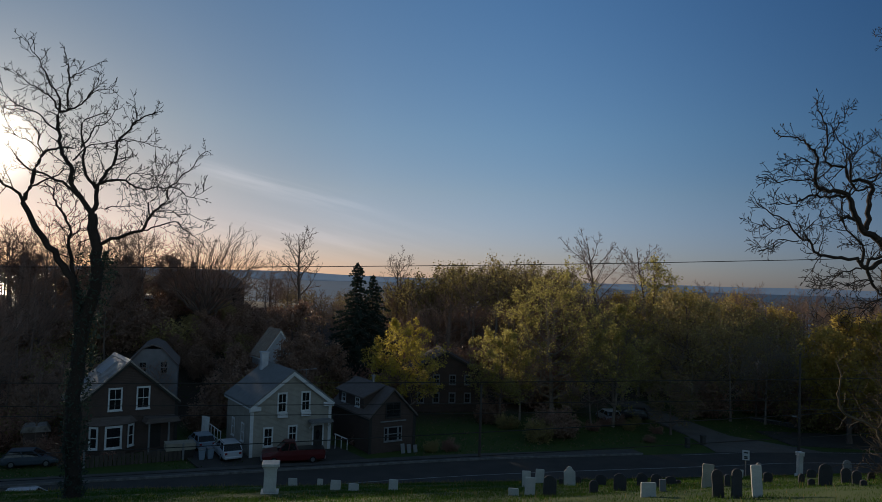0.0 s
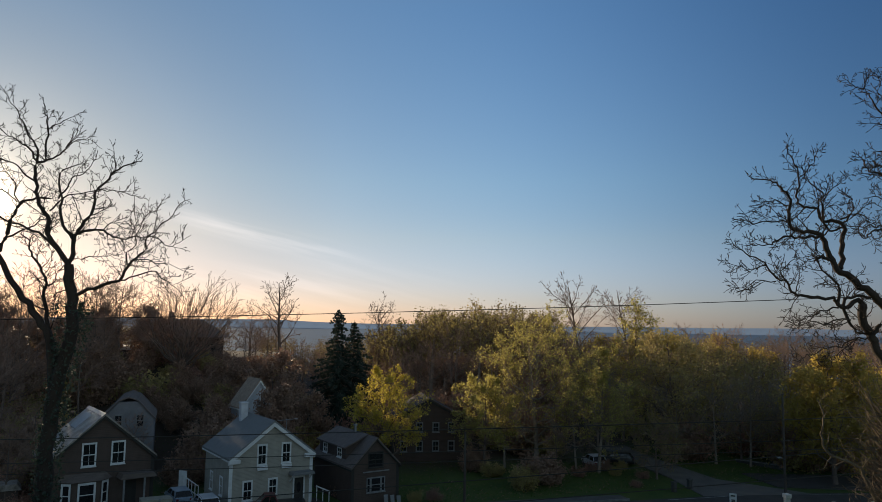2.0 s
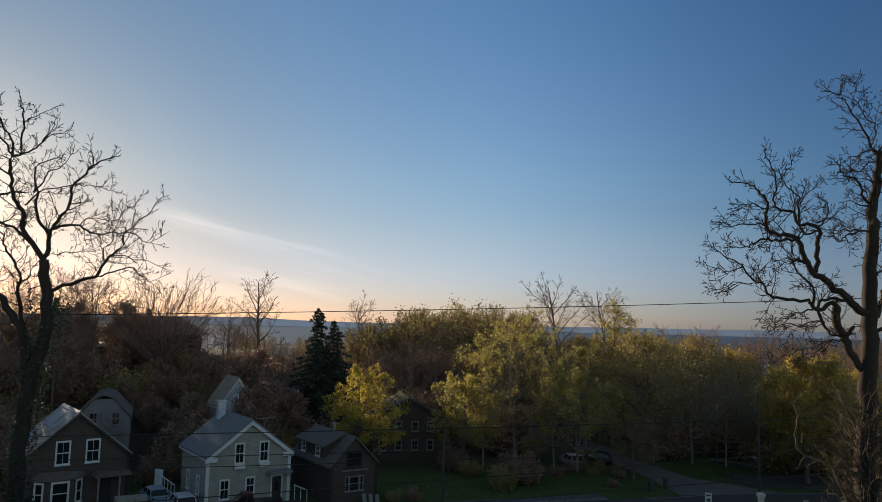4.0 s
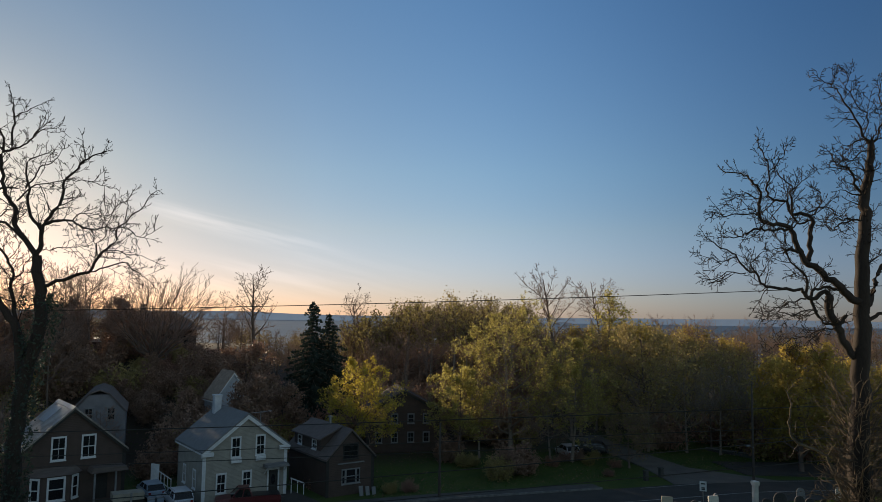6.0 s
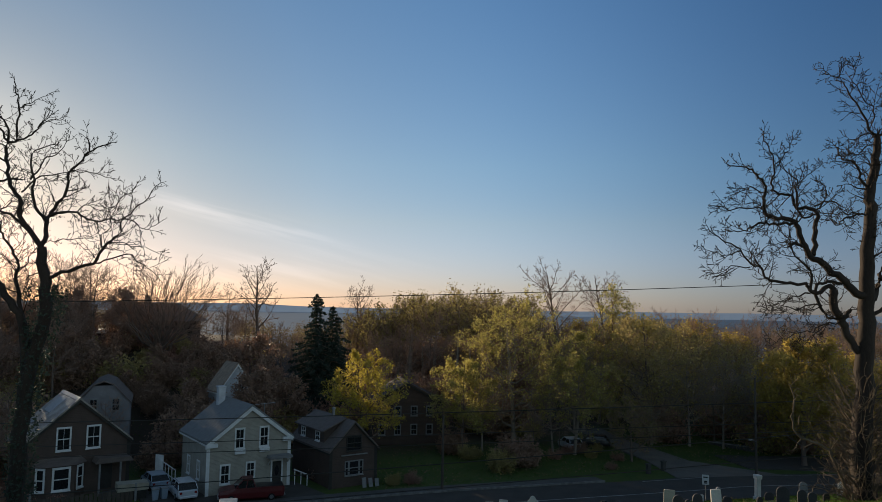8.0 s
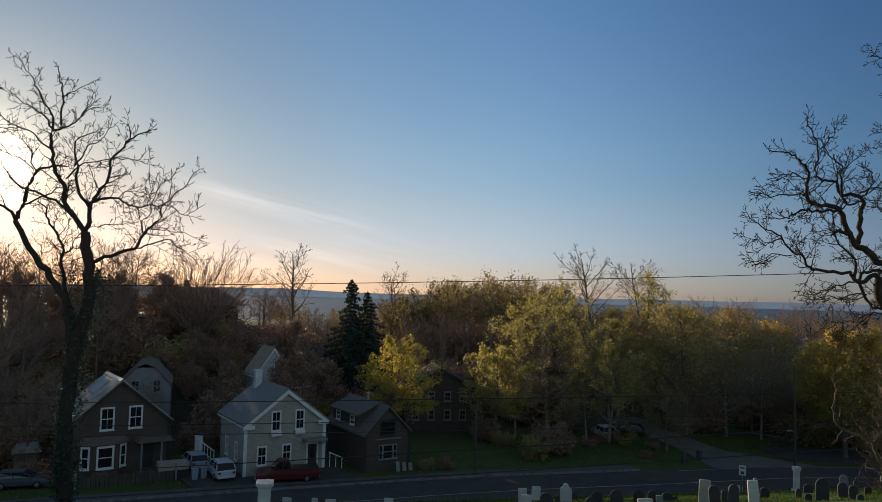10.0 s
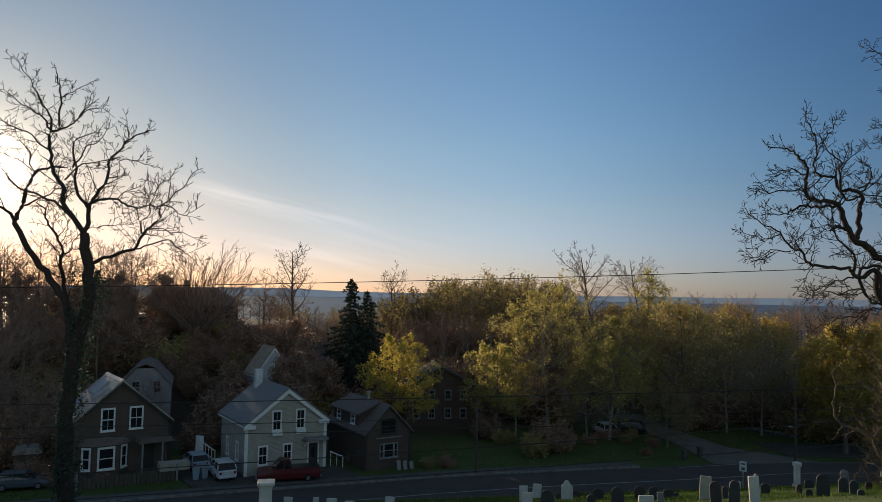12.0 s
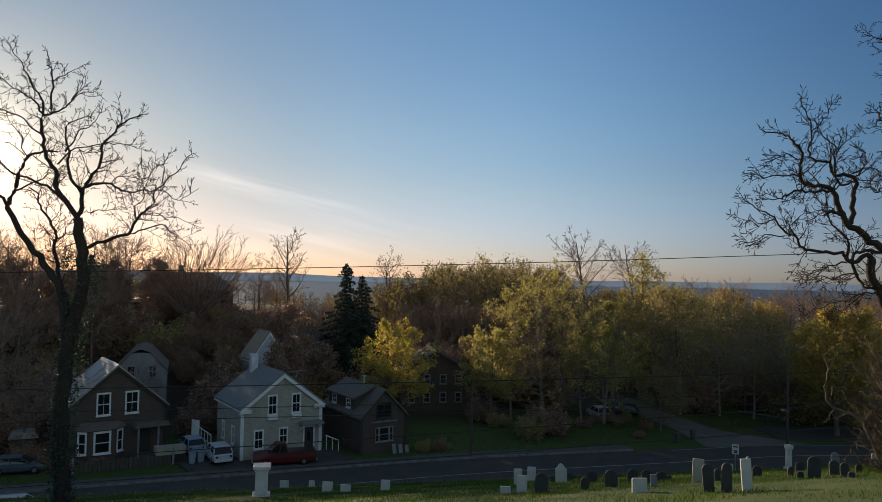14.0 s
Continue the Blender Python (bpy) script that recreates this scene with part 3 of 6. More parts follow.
def stem_tree(name, seed, height, clear, reach, r0, limbs, label, m, fork=False, thin=0.024):
    """A bare tree with a clear stem and a round crown of rising, forking limbs."""
    rng = random.Random(seed)
    trunk = wander(rng, (0, 0, -0.5), (rng.uniform(-0.05, 0.05), 0, 1), height * 0.9, 9, 0.10, 0.12)
    rr = [r0 * (1 - 0.095 * i) for i in range(len(trunk))]
    polys, out = [(trunk, rr)], []
    spec = [(1.7, 0.9, 2.4, 0.22, 0.15), (2.2, 0.6, 1.3, 0.26, 0.12), (1.8, 0.4, 0.8, 0.28, 0.2)]
    for i in range(limbs):
        f = clear + (0.92 - clear) * (i + 0.6 * rng.random()) / limbs
        x = f * 9
        j = int(x)
        a = 2.4 * i + rng.uniform(-0.4, 0.4)
        rise = rng.uniform(0.75, 1.3) + 0.6 * (fork and i < 3)
        ln = reach * rng.uniform(0.85, 1.2) * (1.15 - 0.35 * (f - clear) / (1 - clear)) * (1.35 if fork and i < 3 else 1)
        p = wander(rng, trunk[j].lerp(trunk[j + 1], x - j), (math.cos(a), math.sin(a), rise), ln, 7, 0.2, 0.06)
        r = rr[j] * rng.uniform(0.4, 0.6)
        q = [max(thin, r * (1 - 0.12 * k)) for k in range(8)]
        polys.append((p, q))
        twigs(rng, p, q, out, spec, thin, 0, 0.07)
    twigs(rng, trunk[6:], rr[6:], out, spec, thin, 0, 0.07)
    return finish_tree(name, m, polys, out, [], None, label, "tree", M_BARK_BROWN, M_TWIG)


def spruce(name, seed, height, radius, label, m):
    """A spruce: straight stem, whorls of drooping boughs set with needles."""
    rng = random.Random(seed)
    root = thing(name, m, label, "conifer")
    stem = [Vector((0.05 * rng.uniform(-1, 1), 0.05 * rng.uniform(-1, 1), height * i / 8 - 0.3)) for i in range(9)]
    link_mesh("trunk", sweep("trunk", [(stem, [0.25 * (1 - i / 8.4) for i in range(9)])], 8), M_BARK, root)
    boughs, tips = [], []
    z = height * 0.08
    while z < height * 0.985:
        f = z / height
        reach = radius * (1 - f) ** 0.95 * rng.uniform(0.62, 1.2) + 0.1
        n = 6 if f < 0.7 else 4
        for i in range(n):
            a = 2 * math.pi * (i + rng.random()) / n
            L = reach * rng.uniform(0.65, 1.12)
            p = [Vector((math.cos(a) * L * t, math.sin(a) * L * t, z + L * (0.05 * t - 0.42 * t * t + 0.2 * t ** 4))) for t in (0, 0.33, 0.66, 1)]
            boughs.append((p, [0.05 * (1 - 0.25 * j) for j in range(4)]))
            for t in np.linspace(0.15, 1, max(3, int(L * 6))):
                c = Vector((math.cos(a) * L * t, math.sin(a) * L * t, z + L * (0.05 * t - 0.42 * t * t + 0.2 * t ** 4) - 0.1))
                w = 0.26 * L * (1.1 - t)
                for _ in range(3):
                    tips.append(c + Vector((rng.uniform(-w, w), rng.uniform(-w, w), rng.uniform(-0.22, 0.04))))
        z += 0.85 * (1 - 0.5 * f)
    link_mesh("branchwork", sweep("branchwork", boughs, 3), M_TWIG, root, "", "stuff")
    link_mesh("crown", leaf_mesh("crown", tips, 2, 0.08, 0.19, seed), M_NEEDLE, root, "dark green needles", "stuff")
    return root


def at(x, y, turn=0.0, scale=1.0, dz=0.0):
    return pose(x, y, ground_z(x, y) + dz, 0, 0, turn) @ Matrix.Scale(scale, 4)


def limb(rng, pts, r0, r1, depth, base, built=(), kink=0.06):
    """A hand-set limb in the tree's own x and height. It starts on the nearest limb built before it, runs out in
    depth, and is rounded and kinked between its set points."""
    y0 = 0.0
    if built:
        y0 = min((math.hypot(q.x - pts[0][0], q.z + base - pts[0][1]), q.y) for p, _ in built for q in p)[1]
    n = len(pts)
    key = [Vector((x, y0 + depth * i / max(1, n - 1), z - base)) for i, (x, z) in enumerate(pts)]
    line = []
    for i in range(n - 1):
        p0, p1, p2, p3 = key[max(0, i - 1)], key[i], key[i + 1], key[min(n - 1, i + 2)]
        step = (p2 - p1).length
        for k in range(3):
            t = k / 3
            q = 0.5 * ((2 * p1) + (p2 - p0) * t + (2 * p0 - 5 * p1 + 4 * p2 - p3) * t * t + (3 * p1 - p0 - 3 * p2 + p3) * t ** 3)
            if i or k:
                q = q + Vector((rng.uniform(-1, 1), rng.uniform(-1, 1), rng.uniform(-1, 1))) * min(0.16, kink * step)
            line.append(q)
    line.append(key[-1])
    m = len(line) - 1
    return line, [(r0 + (r1 - r0) * (i / m) ** 0.8) * 0.85 for i in range(m + 1)]


def old_tree_left():
    """The tall bare tree by the road's near side: a trunk that forks high, and two leaning stems from its foot."""
    rng = random.Random(12)
    b = 5.1
    polys, out = [], []
    spec = [(3.4, 0.6, 1.8, 0.24, 0.15), (4.0, 0.4, 1.0, 0.30, 0.1), (3.6, 0.2, 0.55, 0.32, 0.1)]

    def bough(pts, r0, r1, depth):
        q = limb(rng, pts, r0, r1, depth, b, polys, 0.07)
        polys.append(q)
        if r0 < 0.24:
            twigs(rng, q[0], q[1], out, spec, 0.0135)
        else:
            twigs(rng, q[0][-12:], q[1][-12:], out, spec, 0.0135)

    polys.append(limb(rng, [(-0.1, 4.3), (0.1, 5.3), (-0.1, 9.3), (0.1, 12.9), (0.7, 16.0), (0.8, 17.5), (0.6, 19.1), (0.4, 20.4)], 0.56, 0.28, 0.0, b))
    bough([(0.1, 12.9), (-0.4, 16.3), (-1.1, 17.5), (-2.1, 18.6), (-2.9, 19.8), (-3.6, 20.8), (-3.7, 21.2), (-3.3, 22.1), (-3.2, 22.8), (-3.0, 23.4), (-2.7, 23.9), (-1.9, 24.1), (-1.2, 24.1)], 0.27, 0.05, 0.6)
    bough([(0.1, 14.1), (-0.4, 16.3), (-0.8, 17.5), (-1.1, 18.7), (-1.1, 19.3), (-1.3, 19.8), (-1.9, 20.7), (-2.4, 21.3), (-2.5, 21.8), (-3.1, 22.2)], 0.15, 0.04, 1.2)
    bough([(0.4, 20.4), (-0.1, 21.1), (-0.7, 21.8), (-0.8, 22.8), (-1.2, 23.4), (-1.5, 24.3), (-1.6, 25.3), (-1.6, 25.9), (-1.2, 26.0), (-1.1, 26.8), (-1.1, 27.8), (-1.2, 28.4), (-1.4, 29.2)], 0.18, 0.03, -0.3)
    bough([(0.4, 20.4), (0.6, 21.0), (0.5, 21.5), (0.7, 22.3), (1.2, 23.0), (1.5, 23.7), (1.5, 24.5), (2.0, 25.0), (2.4, 25.6), (3.1, 26.0), (3.6, 26.2)], 0.16, 0.03, 0.4)
    bough([(0.8, 18.8), (2.0, 19.2), (3.2, 19.6), (3.6, 20.3), (4.1, 20.8), (4.6, 21.3), (4.7, 21.9), (5.3, 22.4), (6.0, 23.1), (6.7, 23.9)], 0.13, 0.02, -0.6)
    bough([(3.2, 19.6), (3.8, 19.7), (4.6, 20.0), (5.2, 20.1), (5.5, 19.7), (6.1, 19.4), (6.6, 19.0)], 0.06, 0.015, -0.3)
    bough([(4.1, 20.7), (4.7, 20.7), (5.2, 20.5), (5.8, 20.5), (6.7, 20.1)], 0.04, 0.015, 0.4)
    bough([(3.6, 20.4), (3.5, 21.1), (3.9, 21.5), (3.9, 22.2), (4.2, 22.9), (4.0, 23.5)], 0.05, 0.015, 0.5)
    bough([(4.7, 21.9), (5.2, 21.9), (6.0, 21.4), (6.3, 21.5), (7.0, 21.9)], 0.04, 0.015, -0.4)
    bough([(5.1, 22.3), (5.1, 22.9), (5.1, 23.5), (5.4, 24.1)], 0.04, 0.015, 0.3)
    bough([(0.7, 22.1), (1.4, 22.3), (2.2, 22.3), (2.6, 22.0), (3.3, 21.8), (3.9, 21.9), (4.7, 21.9)], 0.10, 0.03, -0.6)
    bough([(2.2, 22.3), (2.5, 22.7), (3.2, 22.7), (3.9, 22.5), (4.3, 23.1)], 0.04, 0.015, 0.3)
    bough([(3.9, 21.9), (3.9, 22.4), (4.3, 22.9), (4.6, 23.5)], 0.04, 0.015, 0.5)
    bough([(1.5, 24.5), (2.2, 24.5), (3.3, 24.3), (4.0, 24.1)], 0.04, 0.015, -0.5)
    bough([(2.1, 25.1), (2.4, 25.8), (2.2, 26.4), (2.0, 26.7)], 0.05, 0.015, 0.6)
    bough([(-0.8, 23.3), (-0.3, 23.9), (0.3, 24.3), (1.3, 24.5), (1.7, 24.6)], 0.06, 0.02, 0.5)
    bough([(-0.4, 24.0), (0.1, 24.6), (0.4, 25.1), (1.0, 25.3), (1.4, 25.8), (1.8, 26.1)], 0.06, 0.015, -0.5)
    bough([(0.5, 21.8), (-0.1, 22.6), (-0.4, 23.4), (-0.4, 24.0), (-0.7, 24.8), (-0.7, 25.5), (-0.4, 25.8), (0.4, 26.1)], 0.11, 0.03, 0.7)
    bough([(-1.6, 26.0), (-1.6, 26.7), (-2.0, 27.3), (-2.4, 28.1), (-2.7, 28.7), (-3.1, 29.3), (-3.3, 29.7)], 0.08, 0.015, -0.5)
    bough([(-1.6, 26.0), (-2.2, 26.8), (-2.8, 27.1), (-3.5, 27.5), (-4.1, 28.0), (-4.7, 28.4)], 0.07, 0.015, 0.6)
    bough([(-1.2, 26.0), (-0.6, 26.3), (-0.2, 26.8), (0.2, 27.2), (1.0, 27.4)], 0.07, 0.015, 0.4)
    bough([(-1.1, 27.8), (-0.4, 28.1), (0.5, 28.4)], 0.04, 0.015, -0.4)
    bough([(-0.2, 26.8), (0.2, 27.5), (0.3, 28.1)], 0.04, 0.015, 0.2)
    bough([(-1.6, 24.9), (-2.1, 25.2), (-2.5, 25.7), (-3.2, 26.0), (-3.9, 26.3), (-4.6, 27.1), (-4.9, 27.3)], 0.07, 0.015, -0.7)
    bough([(-3.2, 26.0), (-4.0, 25.9), (-5.0, 26.3), (-5.7, 26.6)], 0.04, 0.015, -0.3)
    bough([(-0.2, 21.2), (-1.0, 21.9), (-1.8, 22.3), (-2.6, 22.6), (-3.3, 23.0), (-3.6, 23.3), (-3.9, 23.8)], 0.11, 0.03, -0.6)
    bough([(-3.7, 21.1), (-4.1, 21.6), (-4.9, 22.1), (-5.0, 22.5), (-5.3, 23.1), (-5.8, 23.4)], 0.12, 0.02, -0.4)
    bough([(-3.3, 21.9), (-2.6, 22.3), (-2.0, 22.6), (-1.7, 22.9), (-1.0, 23.1)], 0.07, 0.02, 0.5)
    bough([(-2.8, 23.7), (-3.1, 24.3), (-3.0, 24.9), (-3.5, 25.4), (-3.8, 26.0)], 0.05, 0.015, -0.4)
    bough([(-3.0, 23.9), (-3.6, 24.4), (-4.5, 24.8), (-5.1, 25.4), (-5.5, 26.3)], 0.04, 0.015, 0.4)
    bough([(-1.1, 19.3), (-0.7, 19.5), (-0.7, 19.9), (-0.4, 20.4), (0.0, 20.8), (0.5, 20.8)], 0.06, 0.015, 0.5)
    bough([(-1.6, 20.1), (-1.3, 20.4), (-0.9, 20.9), (-1.0, 21.5)], 0.04, 0.015, -0.4)
    bough([(0.5, 20.8), (1.1, 21.0), (1.7, 21.0), (2.4, 21.3)], 0.04, 0.015, 0.5)
    bough([(0.6, 19.4), (0.9, 19.6), (1.2, 19.8)], 0.04, 0.015, -0.3)
    bough([(0.5, 19.1), (-0.0, 19.0), (-0.5, 18.8)], 0.04, 0.015, 0.5)
    root = finish_tree("bare_tree", pose(-20.1, 38, b), polys, out, [], None, "tall bare deciduous tree with forked trunk at the burial ground edge", "tree", twig=M_BARK)
    ivy = []
    for i in range(1000):
        z = rng.uniform(-0.5, 13.2)
        a = rng.uniform(0, 6.28)
        r = 0.45 + 0.25 * rng.random() + 0.5 * smooth(9.5, 12, z) * rng.random()
        ivy.append((0.05 + 0.75 * smooth(6, 12, z) + r * math.cos(a), r * math.sin(a), z))
    link_mesh("ivy", leaf_mesh("ivy", ivy, 3, 0.10, 0.09, 5), M_NEEDLE, root, "dark climbing ivy round the trunk", "stuff")


def old_tree_right():
    """The big gnarled tree on the slope, with crooked limbs and shoots about its foot."""
    rng = random.Random(23)
    b = 8.1
    polys, out = [], []
    spec = [(4.2, 0.6, 1.7, 0.32, 0.1), (4.6, 0.4, 1.0, 0.36, 0.08), (4.0, 0.2, 0.55, 0.36, 0.1)]

    def bough(pts, r0, r1, depth):
        q = limb(rng, pts, r0, r1, depth, b, polys, 0.12)
        polys.append(q)
        n = len(q[0]) if r0 < 0.15 else 2 * len(q[0]) // 3
        twigs(rng, q[0][-n:], q[1][-n:], out, spec, 0.0135)

    polys.append(limb(rng, [(-0.0, 6.3), (-0.0, 8.1), (-0.1, 10.8), (0.1, 13.6), (0.3, 16.5), (0.5, 18.6), (0.6, 20.9), (0.8, 22.7), (0.8, 24.1), (1.1, 25.5), (1.3, 26.6), (1.3, 27.2)], 0.74, 0.17, 0.0, b))
    twigs(rng, polys[0][0][15:], polys[0][1][15:], out, spec, 0.0135)
    bough([(1.3, 27.1), (1.0, 27.1), (0.6, 28.4), (0.2, 29.1), (-0.1, 29.7), (-0.4, 30.2), (-1.0, 30.5), (-1.2, 30.9)], 0.09, 0.015, 0.5)
    bough([(1.3, 27.0), (1.7, 27.5), (1.8, 28.5), (1.6, 29.5), (1.8, 30.3)], 0.09, 0.015, -0.5)
    bough([(0.9, 27.4), (1.2, 28.5), (0.8, 29.1), (0.2, 30.1), (0.4, 30.7), (0.1, 31.2)], 0.04, 0.015, 0.3)
    bough([(1.2, 27.2), (0.6, 27.1), (-0.1, 26.8), (-0.6, 26.7)], 0.06, 0.015, -0.4)
    bough([(1.3, 26.6), (0.7, 26.5), (0.4, 26.1), (0.2, 26.2), (-0.3, 26.1)], 0.05, 0.015, 0.5)
    bough([(0.7, 24.2), (0.3, 24.8), (0.1, 25.3), (-0.3, 25.6), (-1.0, 25.8), (-1.2, 26.2), (-1.5, 26.5)], 0.10, 0.02, -0.6)
    bough([(-0.3, 25.6), (-0.7, 25.6), (-1.2, 25.6)], 0.04, 0.015, 0.2)
    bough([(0.7, 24.1), (0.1, 24.4), (-0.3, 24.5)], 0.06, 0.02, 0.4)
    bough([(1.0, 25.5), (0.5, 25.6), (0.1, 25.4)], 0.04, 0.015, -0.3)
    bough([(0.7, 22.8), (0.2, 22.9), (-0.5, 22.9), (-1.4, 22.9), (-1.7, 23.1)], 0.07, 0.02, 0.5)
    bough([(0.3, 22.9), (-0.4, 22.7), (-0.8, 22.5), (-1.1, 22.2), (-1.5, 22.5), (-1.5, 22.8)], 0.07, 0.02, -0.5)
    bough([(0.4, 18.5), (-0.2, 18.7), (-0.8, 19.2), (-1.6, 19.7), (-2.3, 20.3), (-2.8, 20.7), (-3.1, 21.2), (-3.3, 21.9), (-3.5, 22.3), (-4.0, 22.4), (-4.6, 22.5), (-5.1, 22.6), (-5.2, 23.1), (-5.2, 23.7), (-5.1, 24.1), (-5.5, 24.6), (-5.9, 24.9), (-6.4, 25.1), (-7.2, 25.2)], 0.27, 0.03, -0.6)
    bough([(-2.5, 20.6), (-2.3, 21.5), (-2.2, 22.4), (-2.2, 22.9), (-2.6, 23.1), (-3.2, 23.1), (-3.4, 23.5), (-3.5, 23.8), (-4.0, 23.8), (-4.4, 24.0), (-4.4, 24.7), (-4.3, 25.5), (-4.5, 26.1), (-4.8, 26.7), (-4.8, 27.2)], 0.16, 0.02, 0.4)
    bough([(-3.2, 23.1), (-3.2, 23.7), (-3.2, 24.2), (-3.1, 24.6), (-3.5, 25.0), (-3.9, 25.4), (-4.1, 26.0)], 0.08, 0.015, 0.3)
    bough([(-2.2, 22.8), (-2.5, 22.7), (-3.0, 22.6), (-3.3, 22.9), (-3.4, 23.3)], 0.07, 0.06, -0.2)
    bough([(-3.5, 22.3), (-4.4, 22.1), (-5.1, 22.2), (-5.7, 22.1), (-6.2, 21.8), (-6.9, 21.7), (-7.4, 21.7)], 0.10, 0.02, -0.4)
    bough([(-5.3, 22.9), (-6.1, 23.0), (-7.0, 22.8), (-7.2, 23.2), (-7.7, 23.1)], 0.05, 0.015, 0.3)
    bough([(-2.3, 22.9), (-1.9, 23.3), (-1.7, 23.9), (-1.9, 24.2), (-2.3, 24.5)], 0.06, 0.015, -0.4)
    bough([(-2.3, 23.2), (-1.4, 23.5), (-0.7, 23.3), (-0.2, 23.0)], 0.06, 0.015, 0.5)
    bough([(-3.1, 24.4), (-2.6, 24.8), (-2.1, 25.2), (-1.7, 25.4)], 0.04, 0.015, 0.3)
    bough([(-5.2, 23.8), (-5.8, 24.0), (-6.4, 23.9), (-7.0, 23.6)], 0.04, 0.015, -0.3)
    bough([(-4.3, 25.3), (-3.8, 25.8), (-3.5, 26.3), (-3.6, 26.7)], 0.04, 0.015, -0.3)
    bough([(-3.1, 21.0), (-3.5, 21.2), (-3.8, 21.0)], 0.10, 0.10, 0.1)
    bough([(0.2, 14.6), (-0.3, 15.8), (-0.7, 16.5), (-1.0, 17.1), (-1.4, 17.7), (-1.5, 18.2), (-1.5, 18.8)], 0.25, 0.24, -0.3)
    bough([(-1.1, 17.2), (-0.8, 17.5), (-0.7, 17.8)], 0.15, 0.12, -0.2)
    bough([(-1.5, 18.9), (-1.9, 19.0), (-2.4, 18.6), (-2.8, 18.8), (-3.1, 19.1), (-4.1, 19.2), (-4.9, 19.2), (-5.2, 19.4), (-5.6, 19.9), (-6.2, 20.2), (-6.6, 20.8), (-7.4, 21.1), (-7.8, 21.5), (-8.3, 21.9)], 0.16, 0.02, -0.5)
    bough([(-2.7, 18.7), (-2.3, 19.1), (-1.7, 19.2), (-0.9, 19.2)], 0.10, 0.08, 0.3)
    bough([(-5.6, 19.9), (-5.7, 20.4), (-5.3, 20.8), (-4.8, 21.3)], 0.05, 0.015, 0.4)
    bough([(-6.6, 20.7), (-7.3, 20.5), (-8.0, 20.6), (-8.6, 20.8)], 0.04, 0.015, -0.3)
    bough([(-6.0, 19.9), (-7.0, 19.9), (-7.4, 19.6), (-7.9, 19.5)], 0.04, 0.015, 0.4)
    bough([(-2.8, 18.7), (-2.8, 19.4), (-2.9, 19.8), (-3.5, 20.3), (-3.9, 20.9), (-4.2, 21.2), (-4.7, 21.1)], 0.10, 0.02, -0.4)
    bough([(-3.9, 20.9), (-3.9, 21.6), (-3.8, 22.1)], 0.04, 0.015, 0.3)
    bough([(-2.8, 18.6), (-3.6, 18.4), (-4.3, 18.1), (-5.1, 17.9)], 0.06, 0.015, 0.4)
    bough([(-2.2, 18.0), (-3.6, 17.8), (-4.5, 17.8), (-5.2, 17.5)], 0.05, 0.015, -0.3)
    bough([(-2.5, 18.6), (-2.2, 17.9), (-1.9, 17.5), (-1.5, 17.3), (-0.9, 17.4)], 0.10, 0.06, 0.2)
    bough([(-1.1, 17.2), (-2.1, 17.0), (-2.7, 16.7), (-3.6, 16.5), (-4.5, 16.2), (-5.0, 15.9)], 0.05, 0.015, -0.4)
    bough([(-1.7, 17.1), (-2.4, 16.5), (-2.7, 16.1)], 0.04, 0.015, 0.3)
    bough([(0.7, 18.0), (1.2, 19.2), (1.5, 19.8), (2.0, 20.7), (2.7, 21.9), (3.1, 23.1)], 0.22, 0.03, 0.6)
    bough([(0.8, 17.6), (1.3, 17.9), (2.2, 18.0), (3.3, 18.6), (4.1, 19.5)], 0.15, 0.03, -0.6)
    root = finish_tree("gnarled_tree", pose(23.3, 36, b), polys, out, [], None, "big gnarled bare tree with crooked limbs on the slope", "tree", twig=M_BARK)
    shoots = []
    for i in range(300):
        a = rng.uniform(0, 6.28)
        z = 6.0 * rng.random() ** 1.6 - 0.3
        shoots.append((p := wander(rng, (0.6 * math.cos(a), 0.6 * math.sin(a), z), (math.cos(a) * 0.6, math.sin(a) * 0.6, rng.uniform(0.1, 1)), rng.uniform(0.8, 2.6), 4, 0.35, 0.0), [0.03, 0.025, 0.02, 0.014, 0.008]))
        spawn(rng, p, shoots[-1][1], 0, shoots, [], [(3, 0.5, 0.8, 0.4, 0.0, 0.2)])
    link_mesh("shoot_tangle", sweep("shoot_tangle", shoots, 3), M_BARK_PALE, root, "pale tangled shoots and vines on the trunk", "stuff")
    arch = [limb(rng, [(0.0, 7.2), (-0.6, 7.9), (-1.1, 8.8), (-1.5, 9.8), (-1.9, 10.6), (-2.6, 11.0), (-3.3, 11.2), (-3.7, 11.6), (-3.9, 12.3), (-3.8, 13.0), (-3.9, 13.6), (-4.1, 14.0)], 0.11, 0.04, -0.5, b)]
    tw = []
    spawn(rng, arch[0][0], arch[0][1], 0, tw, [], [(9, 0.12, 0.9, 0.4, 0.0, 0.3), (3, 0.5, 0.8, 0.4, 0.0, 0.2)])
    link_mesh("broken_limb", sweep("broken_limb", arch + tw, 5), M_BARK_PALE, root, "pale arching limb split from the trunk")


old_tree_left()
old_tree_right()

